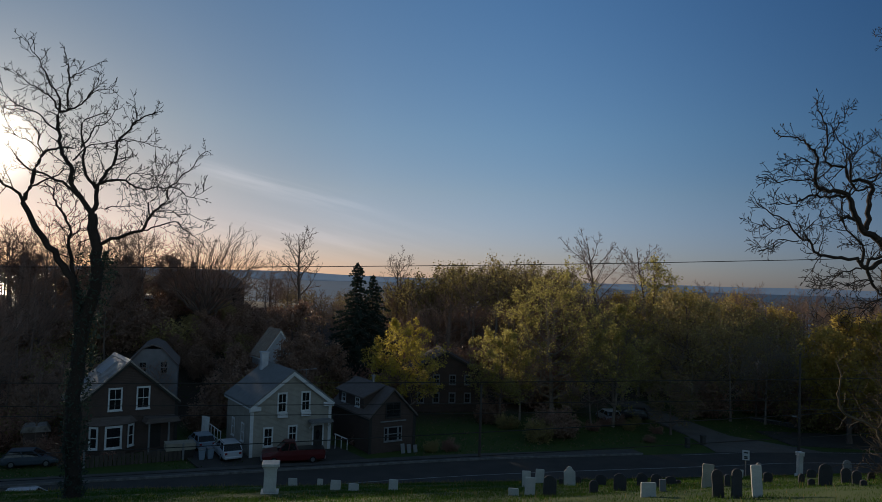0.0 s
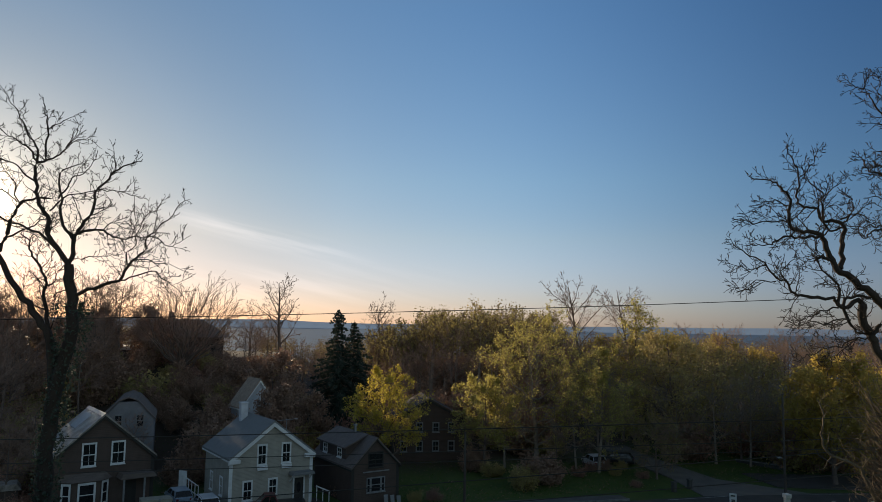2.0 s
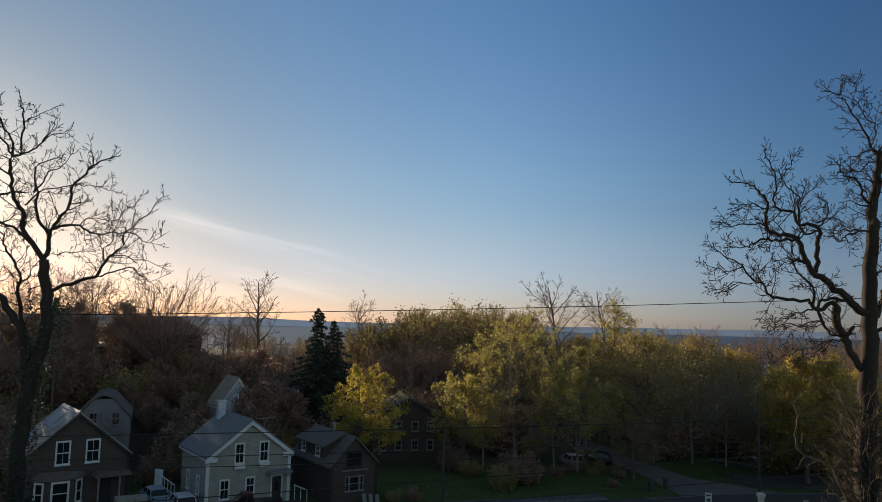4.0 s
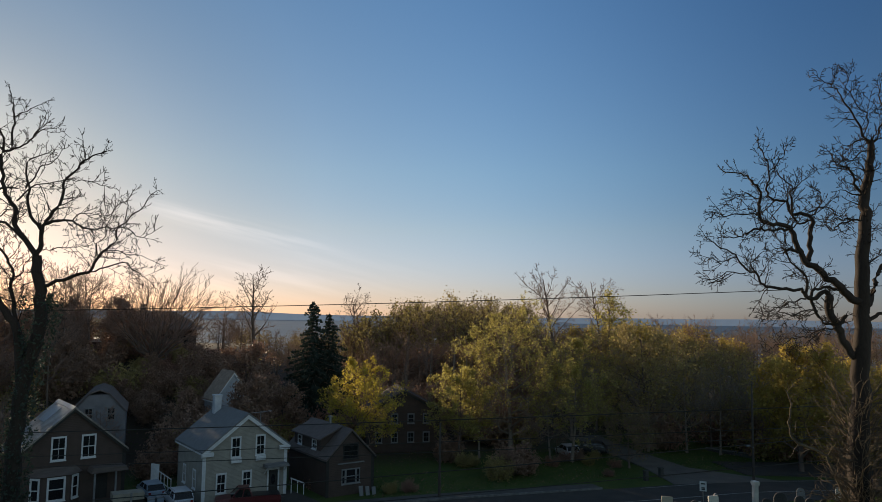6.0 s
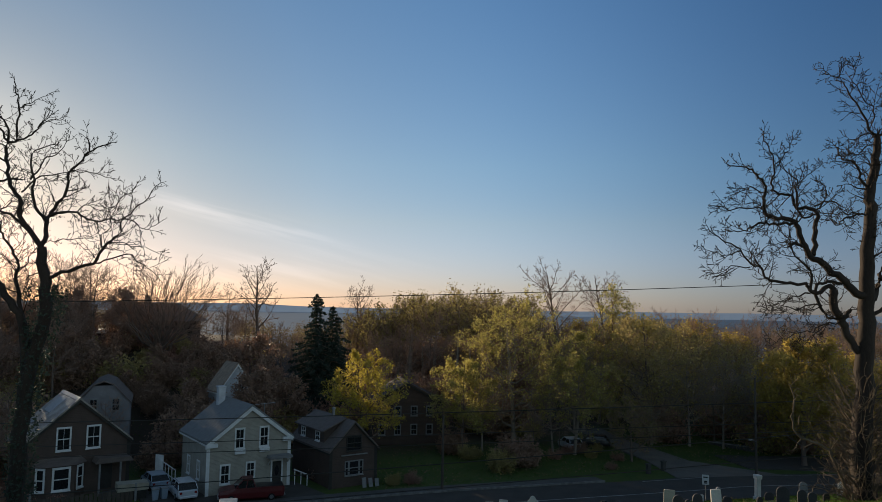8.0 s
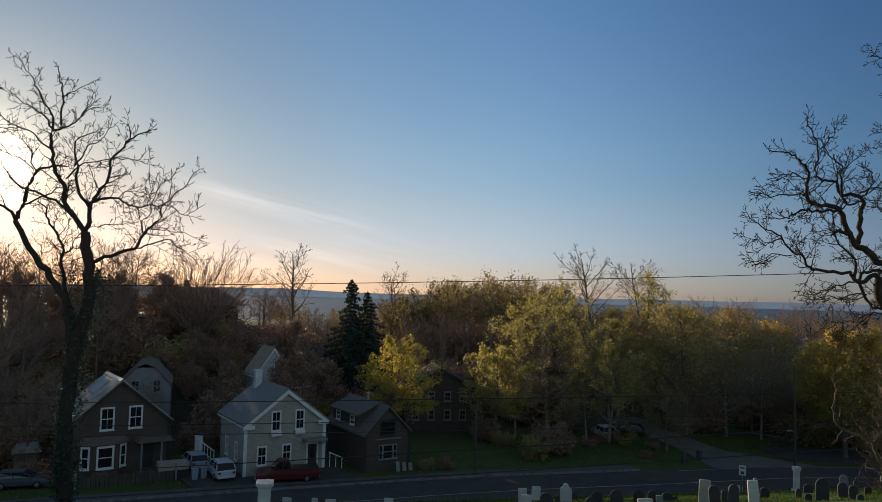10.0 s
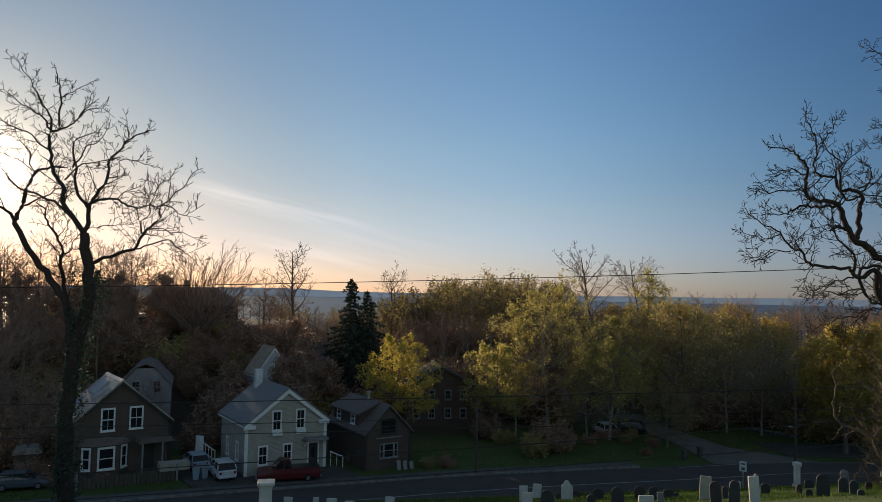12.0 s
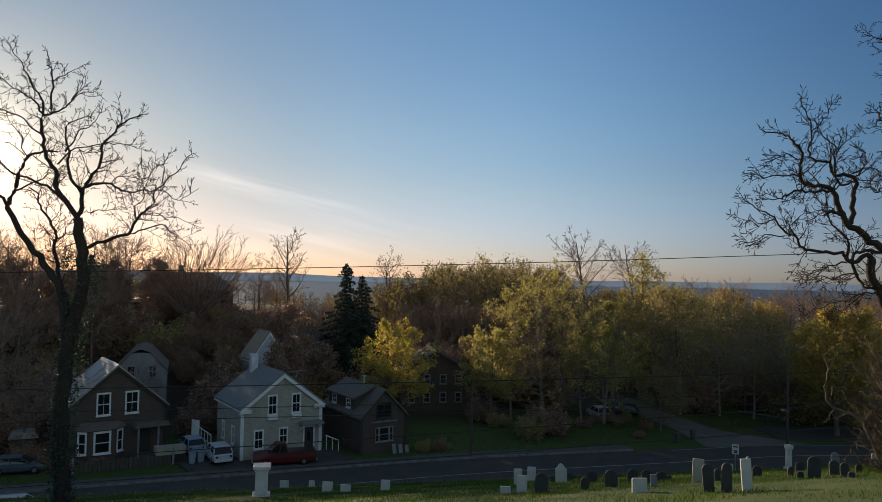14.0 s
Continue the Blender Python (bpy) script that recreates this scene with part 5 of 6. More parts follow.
def brown_house():
    m = pose(-30.4, 67.0, 0, 0, 0, 37)
    h = gable_house("brown_house", m, 9.0, 6.6, 4.75, 8.6, M_BROWN, M_ROOF_OLD, "dark brown shingled gable house with white windows", M_TRIMDARK)
    I = Matrix()
    for x in (-1.15, 1.35):
        window(h, x, 4.08, 1.25, 2.15, I)
    # canted bay window
    plan = [(-3.45, -0.004), (-2.45, -0.9), (-0.25, -0.9), (0.75, -0.004)]
    bm = bmesh.new()
    lo, hi = [[bm.verts.new((x, y, z)) for x, y in plan] for z in (-0.2, 2.95)]
    bm.faces.new(hi)
    bm.faces.new(lo[::-1])
    for a in range(4):
        bm.faces.new((lo[a], lo[(a + 1) % 4], hi[(a + 1) % 4], hi[a]))
    bmesh.ops.recalc_face_normals(bm, faces=bm.faces)
    bay = part("bay", bm, M_BROWN, h)
    bm = bmesh.new()
    eave = [bm.verts.new((-1.35 + (x + 1.35) * 1.1, y * 1.2, 2.956)) for x, y in plan]
    top = [bm.verts.new((-1.35 + (x + 1.35) * 0.8, -0.004 + (y + 0.004) * 0.15, 3.55)) for x, y in plan]
    bm.faces.new(eave[::-1])
    bm.faces.new(top)
    for a in range(4):
        bm.faces.new((eave[a], eave[(a + 1) % 4], top[(a + 1) % 4], top[a]))
    bmesh.ops.recalc_face_normals(bm, faces=bm.faces)
    part("bay_roof", bm, M_ROOF_BROWN, bay)
    for (ax, ay), (bx, by), w in ((plan[0], plan[1], 0.9), (plan[1], plan[2], 1.5), (plan[2], plan[3], 0.9)):
        F = Matrix.Translation(((ax + bx) / 2, (ay + by) / 2, 0)) @ Matrix.Rotation(math.atan2(by - ay, bx - ax), 4, "Z")
        window(bay, 0, 0.75, w, 2.1, F, cols=1, trim=0.13)
    # porch with posts
    bm = bmesh.new()
    prism(bm, [(1.3, 2.9), (4.5, 2.9), (4.3, 3.3), (1.5, 3.4)], -1.7, -0.006)
    p = part("porch_roof", bm, M_ROOF_BROWN, h)
    for x in (1.65, 3.45):
        bm = bmesh.new()
        box(bm, x - 0.07, x + 0.07, -1.6, -1.46, 0.0, 2.9)
        part("porch_post", bm, M_GREYSTONE, p, "pale porch post")
    bm = bmesh.new()
    box(bm, 2.0, 3.1, -0.05, -0.005, 0.3, 2.5)
    part("door", bm, M_TRIMDARK, h, "dark front door")
    bm = bmesh.new()
    for i in range(4):
        box(bm, 1.7, 3.4, -1.75 - 0.3 * i, -1.45 - 0.3 * i, -0.3, 0.36 - 0.12 * i)
    part("steps", bm, M_WALK, h)
    # strip added as sun glint along the ridge; pale patches on the left slope
    bm = bmesh.new()
    prism(bm, [(-0.28, 8.56), (0, 8.81), (0.28, 8.56), (0.28, 8.60), (0, 8.86), (-0.28, 8.60)], -0.3, 6.9)
    part("ridge_glint", bm, M_METAL, h, "metal strip added as the sun glint on the ridge")
    for x0, x1, y0, y1 in ((-1.9, -0.5, 3.0, 5.4), (-3.9, -2.7, 4.2, 6.2), (-4.3, -3.6, 1.4, 3.2)):
        k = 3.85 / 4.5
        bm = bmesh.new()
        prism(bm, [(x0, 8.80 + k * x0), (x1, 8.80 + k * x1), (x1, 8.86 + k * x1), (x0, 8.86 + k * x0)], y0, y1)
        part("roof_patch", bm, M_METAL, h, "pale patch laid on the worn roof")


def dark_cottage():
    m = pose(-5.5, 71.3, 0, 0, 0, 33)
    h = gable_house("dark_cottage", m, 5.0, 9.0, 3.6, 6.1, M_DARKWOOD, M_ROOF_BROWN, "dark brown shingled cottage with brown roof", M_TRIMDARK, 0.25, 0.15)
    I = Matrix()
    window(h, 0.0, 3.35, 1.7, 1.55, I, cols=2, trim=0.07, material=M_TRIMDARK)
    for x, w in ((-0.75, 0.45), (0.05, 1.15), (0.85, 0.45)):
        window(h, x, 1.0, w, 1.45, I, cols=1, trim=0.06, material=M_GREYSTONE)
    bm = bmesh.new()
    box(bm, -1.4, 1.5, -0.12, -0.004, 2.95, 3.05)
    part("belt_board", bm, M_GREYSTONE, h)
    # shed dormer on the left slope
    bm = bmesh.new()
    prism(bm, [(-2.3, 3.75), (-0.1, 5.0), (-0.1, 6.1), (-2.3, 5.15)], 2.0, 8.2)
    d = part("dormer", bm, M_DARKWOOD, h)
    bm = bmesh.new()
    prism(bm, [(-2.6, 5.09), (0.0, 6.22), (0.0, 6.35), (-2.6, 5.22)], 1.7, 8.5)
    part("dormer_roof", bm, M_ROOF_BROWN, d)
    L = side_matrix(-2.3)
    window(d, -3.4, 4.0, 1.0, 1.05, L, cols=2, trim=0.09)
    window(d, -6.8, 4.0, 1.0, 1.05, L, cols=2, trim=0.09)
    chimney(h, -0.2, 4.2, 5.4, 6.9, 0.22, M_METAL)


def far_houses():
    # small white gable on the slope behind the beige house
    h = gable_house("white_house", pose(-22.2, 92, 0.2, 0, 0, 37), 4.6, 3.4, 6.7, 9.8, M_GREYWALL, M_ROOF_TAN, "pale house with tan roof half hidden by trees")
    window(h, 0.6, 6.6, 1.0, 1.6, Matrix())
    # grey house with a clipped roof behind the brown one
    h = thing("grey_house", pose(-34.6, 82, 0.3, 0, 0, 20), "grey clapboard gambrel house behind the brown house", "house")
    bm = bmesh.new()
    prism(bm, [(-2.8, -0.5), (2.8, -0.5), (2.8, 5.9), (1.0, 7.9), (-1.0, 7.9), (-2.8, 5.9)], 0, 8)
    part("wall", bm, M_GREYDARK, h)
    for p, q in (((-2.95, 5.8), (-1.0, 7.93)), ((-1.0, 7.93), (0, 8.3)), ((0, 8.3), (1.0, 7.93)), ((1.0, 7.93), (2.95, 5.8))):
        bm = bmesh.new()
        prism(bm, [(p[0], p[1] + 0.03), (q[0], q[1] + 0.03), (q[0], q[1] + 0.17), (p[0], p[1] + 0.17)], -0.2, 8.2)
        part("roof", bm, M_ROOF_BROWN, h)
    for x in (-1.0, 1.3):
        window(h, x, 5.0, 0.95, 1.5, Matrix(), material=M_GREYSTONE)
    # hip-roofed house on the rise
    h = thing("hip_roof_house", pose(-47.2, 133, 9.2, 0, 0, 18), "large dark house with a low hip roof on the rise", "house")
    bm = bmesh.new()
    box(bm, -7.6, 7.6, -5, 5, -1, 5.3)
    part("wall", bm, M_BROWN, h)
    bm = bmesh.new()
    v = [bm.verts.new(p) for p in ((-9.2, -6.2, 5.31), (9.2, -6.2, 5.31), (9.2, 6.2, 5.31), (-9.2, 6.2, 5.31), (-3.8, 0, 8.5), (3.8, 0, 8.5))]
    for f in ((0, 1, 5, 4), (1, 2, 5), (2, 3, 4, 5), (3, 0, 4), (3, 2, 1, 0)):
        bm.faces.new([v[i] for i in f])
    part("roof", bm, M_ROOF_BROWN, h)
    bm = bmesh.new()
    box(bm, -14.2, -7.62, -8.6, -1, -1, 3.2)
    part("porch", bm, M_BROWN, h)
    bm = bmesh.new()
    box(bm, -14.6, -7.62, -9.0, -0.8, 3.2, 3.75)
    part("porch_roof", bm, M_WHITE, h, "pale flat porch roof")
    for x in (-5.5, -1.8, 1.8, 5.5):
        window(h, x, 2.6, 1.3, 1.8, Matrix.Translation((0, -5, 0)), trim=0.1, material=M_TRIMDARK)
    chimney(h, -1.8, 0, 8.0, 9.7, 0.9, M_BRICK)
    # low dark house behind the cottage and the young maple
    h = gable_house("dark_house", pose(-0.4, 92, 0.6, 0, 0, 8), 9.0, 8, 4.8, 7.2, M_DARKWOOD, M_DARKWOOD, "dark house behind the young maple", M_TRIMDARK)
    for x in (-3.2, -1.2, 0.9, 2.9):
        window(h, x, 3.1, 0.9, 1.3, Matrix(), material=M_GREYSTONE)
        window(h, x, 0.7, 0.9, 1.4, Matrix(), material=M_GREYSTONE)


beige_house()
brown_house()
dark_cottage()
far_houses()


# ---- burial ground ----
def headstone(x, y, w, h, kind):
    """One upright stone: a slab with a shaped head, slightly leaning, set in the turf."""
    look_ = {"w": (M_MARBLE, "white marble headstone standing in the grass"), "d": (M_SLATE, "dark slate headstone standing in the grass"),
             "s": (M_MARBLE, "white marble headstone with a stepped shoulder"), "g": (M_GREYSTONE, "grey stone headstone standing in the grass"),
             "c": (M_CREAM, "tall cream marble headstone standing in the grass")}[kind]
    rng = random.Random(int(x * 100 + y * 10))
    bm = bmesh.new()
    t = 0.10 if w > 0.3 else 0.14
    if kind == "s":
        out = [(-w / 2, -0.35), (w / 2, -0.35), (w / 2, h * 0.72), (w * 0.36, h * 0.80)] + \
              [(w * 0.26 * math.cos(a), h * 0.84 + h * 0.16 * math.sin(a)) for a in np.linspace(0, math.pi, 8)] + [(-w * 0.36, h * 0.80), (-w / 2, h * 0.72)]
    elif kind == "d" or (kind == "g" and h > 0.6) or (kind == "w" and h > 0.9 and rng.random() < 0.5):
        r = min(w / 2, h * 0.35)
        out = [(-w / 2, -0.35), (w / 2, -0.35)] + [(w / 2 * math.cos(a), h - r + r * math.sin(a)) for a in np.linspace(0.05, math.pi - 0.05, 10)]
    else:
        out = [(-w / 2, -0.35), (w / 2, -0.35), (w / 2, h * 0.97), (w * 0.44, h), (-w * 0.44, h), (-w / 2, h * 0.97)]
    prism(bm, out, -t / 2, t / 2)
    bmesh.ops.bevel(bm, geom=[e for e in bm.edges if abs(e.verts[0].co.y - e.verts[1].co.y) < 1e-5], offset=0.012, segments=1, affect="EDGES")
    ob = part("headstone", bm, look_[0], None)
    ob.matrix_basis = pose(x, y, ground_z(x, y), rng.uniform(-5, 4), rng.uniform(-4, 4), rng.uniform(-16, 8))
    tagged(ob, look_[1], "gravestone", "headstones on the slope")


def pedestal(x, y, w, h, label, cap=True):
    """A square marble monument: plinth, die and projecting cap."""
    root = thing("monument", pose(x, y, ground_z(x, y), 0, 1, 12), label, "monument")
    a = w / 2
    bm = bmesh.new()
    box(bm, -a, a, -a, a, -0.4, h * 0.12, 0.02)
    part("plinth", bm, M_MARBLE, root)
    bm = bmesh.new()
    b = a * 0.70
    box(bm, -b, b, -b, b, h * 0.12 + 0.003, h * 0.84, 0.02)
    part("die", bm, M_MARBLE, root)
    bm = bmesh.new()
    box(bm, -b - 0.05, b + 0.05, -b - 0.05, b + 0.05, h * 0.84 + 0.003, h * 0.90, 0.015)
    box(bm, -a * 0.98, a * 0.98, -a * 0.98, a * 0.98, h * 0.90 + 0.003, h, 0.03)
    part("cap", bm, M_MARBLE, root)


headstone(3.2, 33.5, 0.48, 0.35, "w")
headstone(4.8, 42.4, 0.51, 0.98, "w")
headstone(4.0, 33.9, 0.49, 0.81, "w")
headstone(6.4, 48.9, 0.59, 0.98, "w")
headstone(4.7, 32.3, 0.59, 0.95, "d")
headstone(7.5, 43.2, 0.69, 1.17, "s")
headstone(7.4, 45.8, 0.30, 0.38, "d")
headstone(8.7, 46.9, 0.38, 0.50, "d")
headstone(7.1, 34.3, 0.41, 0.60, "d")
headstone(9.3, 43.0, 0.65, 0.65, "d")
headstone(8.6, 35.3, 0.62, 0.85, "d")
headstone(11.0, 40.1, 0.58, 0.74, "d")
headstone(11.3, 38.5, 0.55, 0.71, "d")
headstone(8.3, 29.3, 0.63, 0.61, "w")
headstone(10.1, 33.3, 0.29, 0.56, "g")
headstone(12.8, 40.7, 0.58, 0.49, "d")
headstone(13.3, 41.0, 0.33, 0.26, "d")
headstone(13.2, 36.2, 0.55, 1.16, "c")
headstone(10.7, 28.1, 0.43, 1.06, "d")
headstone(11.2, 27.6, 0.40, 1.08, "d")
headstone(12.0, 27.6, 0.40, 1.19, "w")
headstone(14.3, 36.4, 0.29, 0.61, "d")
headstone(22.6, 55.0, 0.36, 0.62, "w")
headstone(17.8, 39.7, 0.48, 0.60, "d")
headstone(17.6, 40.4, 0.24, 1.10, "g")
headstone(18.5, 37.4, 0.33, 0.51, "d")
headstone(23.2, 45.6, 0.55, 0.58, "d")
headstone(17.7, 34.8, 0.36, 0.31, "d")
headstone(18.0, 34.1, 0.60, 1.04, "d")
headstone(26.6, 47.6, 0.61, 1.08, "g")
headstone(20.0, 35.9, 0.46, 0.75, "d")
headstone(19.5, 34.1, 0.41, 0.65, "d")
headstone(18.7, 32.2, 0.28, 0.28, "d")
headstone(22.4, 37.9, 0.36, 0.45, "d")
headstone(28.0, 45.8, 0.33, 0.95, "w")
headstone(-10.7, 49.8, 0.64, 0.56, "w")
headstone(-8.9, 50.4, 0.40, 0.48, "w")
headstone(-6.6, 42.6, 0.61, 0.61, "w")
headstone(-5.4, 41.8, 0.60, 0.43, "w")
headstone(-3.1, 42.2, 0.54, 0.61, "w")
pedestal(-9.6, 38.8, 0.95, 1.77, "square white marble monument with a projecting cap")
pedestal(25.4, 51.6, 0.48, 1.80, "slim white marble monument at the grass edge")


def turf():
    """Tufts of grass over the stretch of slope that is seen from the hilltop."""
    g = np.random.default_rng(8)
    for name, n, lo, hi, width, material, label in (("grass", 150000, 0.03, 0.10, 0.018, M_BLADE, "short green spring grass blades"), ("dry_grass", 6000, 0.06, 0.22, 0.018, M_DRYBLADE, "dry straw-coloured grass stalks")):
        u, s = g.uniform(-12, 52, n), 12 + 39 * g.uniform(0, 1, n) ** 0.62
        if name == "dry_grass":
            s = np.where(g.uniform(0, 1, n) < 0.6, g.uniform(48.5, 52.5, n), s)
        x, y = 0.9397 * u - 0.342 * s, 0.342 * u + 0.9397 * s
        z = np.array([ground_z(a, b) for a, b in zip(x, y)])
        h = g.uniform(lo, hi, n) * (1 + 0.9 * np.maximum(0, np.sin(u * 0.7) * np.sin(s * 0.9 + 1.3 * np.sin(u * 0.3))))
        a = g.uniform(0, 6.28, n)
        w = np.stack([np.cos(a), np.sin(a), 0 * a], 1) * width
        P = np.stack([x, y, z - 0.03], 1)
        T = P + np.stack([g.normal(0, 0.05, n), g.normal(0, 0.05, n), h + 0.03], 1)
        V = np.stack([P - w, P + w, T + w * 0.15, T - w * 0.15], 1).reshape(-1, 3)
        ob = link_mesh(name, quads(name, V, np.arange(4 * n).reshape(n, 4)), material, None, label, "stuff", "grass")


turf()


# ---- vehicles ----
def loft(bm, sections):
    """Skin closed rings of equal count one after the other."""
    rings = [[bm.verts.new(p) for p in ring] for ring in sections]
    n = len(rings[0])
    for a, b in zip(rings, rings[1:]):
        for i in range(n):
            bm.faces.new((a[i], a[(i + 1) % n], b[(i + 1) % n], b[i]))
    bm.faces.new(rings[0][::-1])
    bm.faces.new(rings[-1])
    bmesh.ops.recalc_face_normals(bm, faces=bm.faces)


def body_ring(x, z0, z1, w, tuck):
    zm = z0 + (z1 - z0) * 0.55
    return [(x, -w * 0.9, z0), (x, -w, z0 + 0.12), (x, -w, zm), (x, -w * tuck, z1), (x, w * tuck, z1), (x, w, zm), (x, w, z0 + 0.12), (x, w * 0.9, z0)]


def vehicle(name, m, paint, label, category, length=4.6, width=1.82, hood=0.95, top=1.5, style="wagon"):
    """A road vehicle facing +x: lofted body, glazed cabin, wheels, lamps, bumpers."""
    root = thing(name, m, label, category)
    L, w = length / 2, width / 2
    bm = bmesh.new()
    loft(bm, [body_ring(-L, 0.42, hood * 0.92, w * 0.86, 0.92), body_ring(-L + 0.12, 0.30, hood, w * 0.96, 0.94), body_ring(-L * 0.5, 0.24, hood + 0.02, w, 0.95),
              body_ring(0, 0.22, hood + 0.02, w, 0.95), body_ring(L * 0.42, 0.24, hood, w, 0.94), body_ring(L * 0.75, 0.26, hood * 0.93, w * 0.98, 0.90),
              body_ring(L - 0.12, 0.30, hood * 0.82, w * 0.90, 0.86), body_ring(L, 0.42, hood * 0.70, w * 0.78, 0.86)])
    body = part("body", bm, paint, root)
    if style == "pickup":
        a, b, c, d = -L * 0.12, -L * 0.02, L * 0.28, L * 0.52
    else:
        a, b, c, d = -L * 0.93, -L * 0.72, L * 0.12, L * 0.48
    wr = w * 0.80
    bm = bmesh.new()
    z = hood - 0.02
    loft(bm, [[(a, -w * 0.93, z), (a, w * 0.93, z), (a + 0.02, w * 0.92, z + 0.06), (a + 0.02, -w * 0.92, z + 0.06)],
              [(a, -w * 0.93, z), (a, w * 0.93, z), (b, wr, top - 0.08), (b, -wr, top - 0.08)],
              [(d, -w * 0.90, z), (d, w * 0.90, z), (c, wr, top - 0.08), (c, -wr, top - 0.08)],
              [(d, -w * 0.90, z), (d, w * 0.90, z), (d - 0.03, w * 0.9, z + 0.05), (d - 0.03, -w * 0.9, z + 0.05)]])
    part("cabin_glass", bm, M_GLASS, root)
    bm = bmesh.new()
    box(bm, b - 0.05, c + 0.05, -wr - 0.02, wr + 0.02, top - 0.09, top, 0.04)
    part("roof", bm, paint, root)
    for s in (-1, 1):
        for (p, q) in (((a + 0.03, z), (b, top - 0.06)), ((0.5 * (a + d) * 0.9, z), (0.5 * (b + c), top - 0.06)), ((d - 0.02, z), (c, top - 0.06))):
            bm = bmesh.new()
            rod(bm, (p[0], s * w * 0.93, p[1]), (q[0], s * (wr + 0.01), q[1]), 0.05, 0.045, 6)
            part("pillar", bm, paint, root)
        for x in (-L * 0.60, L * 0.62):
            bm = bmesh.new()
            bmesh.ops.create_cone(bm, cap_ends=True, segments=20, radius1=0.33, radius2=0.33, depth=0.22, matrix=Matrix.Translation((x, s * (w - 0.09), 0.33)) @ Matrix.Rotation(radians(90), 4, "X"))
            bmesh.ops.bevel(bm, geom=[e for e in bm.edges if len(e.link_faces) == 2 and abs(e.calc_face_angle()) > 1], offset=0.04, segments=2, affect="EDGES")
            t = part("tyre", bm, M_TYRE, root)
            bm = bmesh.new()
            bmesh.ops.create_cone(bm, cap_ends=True, segments=16, radius1=0.20, radius2=0.17, depth=0.05, matrix=Matrix.Translation((x, s * (w + 0.025), 0.33)) @ Matrix.Rotation(radians(-90 * s), 4, "X"))
            part("rim", bm, M_RIM, t)
        bm = bmesh.new()
        box(bm, -L - 0.012, -L + 0.10, s * w * 0.70 - 0.12, s * w * 0.70 + 0.12, hood * 0.68, hood * 0.9, 0.02)
        part("tail_lamp", bm, M_TAIL, root)
        bm = bmesh.new()
        box(bm, L - 0.13, L + 0.012, s * w * 0.58 - 0.16, s * w * 0.58 + 0.16, hood * 0.54, hood * 0.68, 0.02)
        part("headlight", bm, M_HEAD, root)
        bm = bmesh.new()
        box(bm, d - 0.35, d - 0.2, s * (w + 0.02) - 0.03 + 0.06 * s, s * (w + 0.02) + 0.03 + 0.06 * s, z + 0.03, z + 0.17, 0.02)
        part("mirror", bm, paint, root)
    for x in (-L, L):
        bm = bmesh.new()
        box(bm, x - 0.09, x + 0.09, -w * 0.84, w * 0.84, 0.30, 0.50, 0.04)
        part("bumper", bm, paint if style != "pickup" else M_METAL, root)
    if style == "wagon":
        for s in (-1, 1):
            bm = bmesh.new()
            rod(bm, (b + 0.1, s * wr * 0.92, top + 0.05), (c - 0.1, s * wr * 0.92, top + 0.05), 0.025)
            part("roof_rail", bm, M_METAL, root)
    if style == "pickup":
        bm = bmesh.new()
        box(bm, -L + 0.1, a - 0.08, -w * 0.80, w * 0.80, hood + 0.023, hood + 0.05)
        part("bed_cover", bm, M_BLACKCAR, root)
    return root


vehicle("estate_car", pose(-20.7, 66.8, 0.1, 0, 0, 121), M_SILVER, "silver estate car parked nose-in beside the beige house", "car", 4.7, 1.82, 0.98, 1.6)
vehicle("pickup_truck", pose(-14.2, 65.8, 0.12, 0, 0, 196), M_RED, "dark red pickup truck parked before the beige house", "truck", 5.7, 1.95, 1.18, 1.9, "pickup")
vehicle("car", pose(-24.3, 70.0, 0.1, 0, 0, 124), M_BLUECAR, "pale blue car parked in the driveway gap", "car", 4.4, 1.75, 0.92, 1.45, "saloon")
vehicle("car", pose(-36.4, 61.8, 0.0, 0, 0, 20), M_NAVYCAR, "dark blue car parked in the yard", "car", 4.4, 1.75, 0.92, 1.45, "saloon")
vehicle("car", pose(-29.6, 50.6, 0.0, 0, 0, 20), M_SILVER, "pale car parked at the road's near side", "car", 4.5, 1.8, 0.95, 1.5, "wagon")
# silver paint on this car stands in for a glint off it
vehicle("car", pose(20.3, 90.2, ground_z(20.3, 90.2), 0, 0, 100), M_SILVER, "car parked off the side street, painted pale for its glint", "car", 4.5, 1.8, 0.95, 1.5, "saloon")
vehicle("car", pose(23.4, 91.5, ground_z(23.4, 91.5), 0, 0, 160), M_BLACKCAR, "black car parked off the side street", "car", 4.5, 1.8, 0.95, 1.5, "saloon")


# ---- fences, rails, sheds, bins ----
def stair_rail():
    root = thing("stair_rail", pose(-24.3, 70.9, 0, 0, 0, -25), "white painted rail of wooden steps beside the driveway", "railing")
    n = 6
    for i in range(n):
        x = i * 0.42
        bm = bmesh.new()
        box(bm, x - 0.03, x + 0.03, -0.03, 0.03, -0.1, 2.5 - 0.17 * i)
        part("post", bm, M_WHITE, root)
    for dz in (0.0, -0.9):
        bm = bmesh.new()
        rod(bm, (0, 0, 2.5 + dz), ((n - 1) * 0.42, 0, 2.5 - 0.17 * (n - 1) + dz), 0.05, 0.05, 6)
        part("rail", bm, M_WHITE, root)
    bm = bmesh.new()
    box(bm, -0.5, 0.5, 0.05, 0.1, 1.3, 2.9)
    part("panel", bm, M_WHITE, root, "white lattice panel")


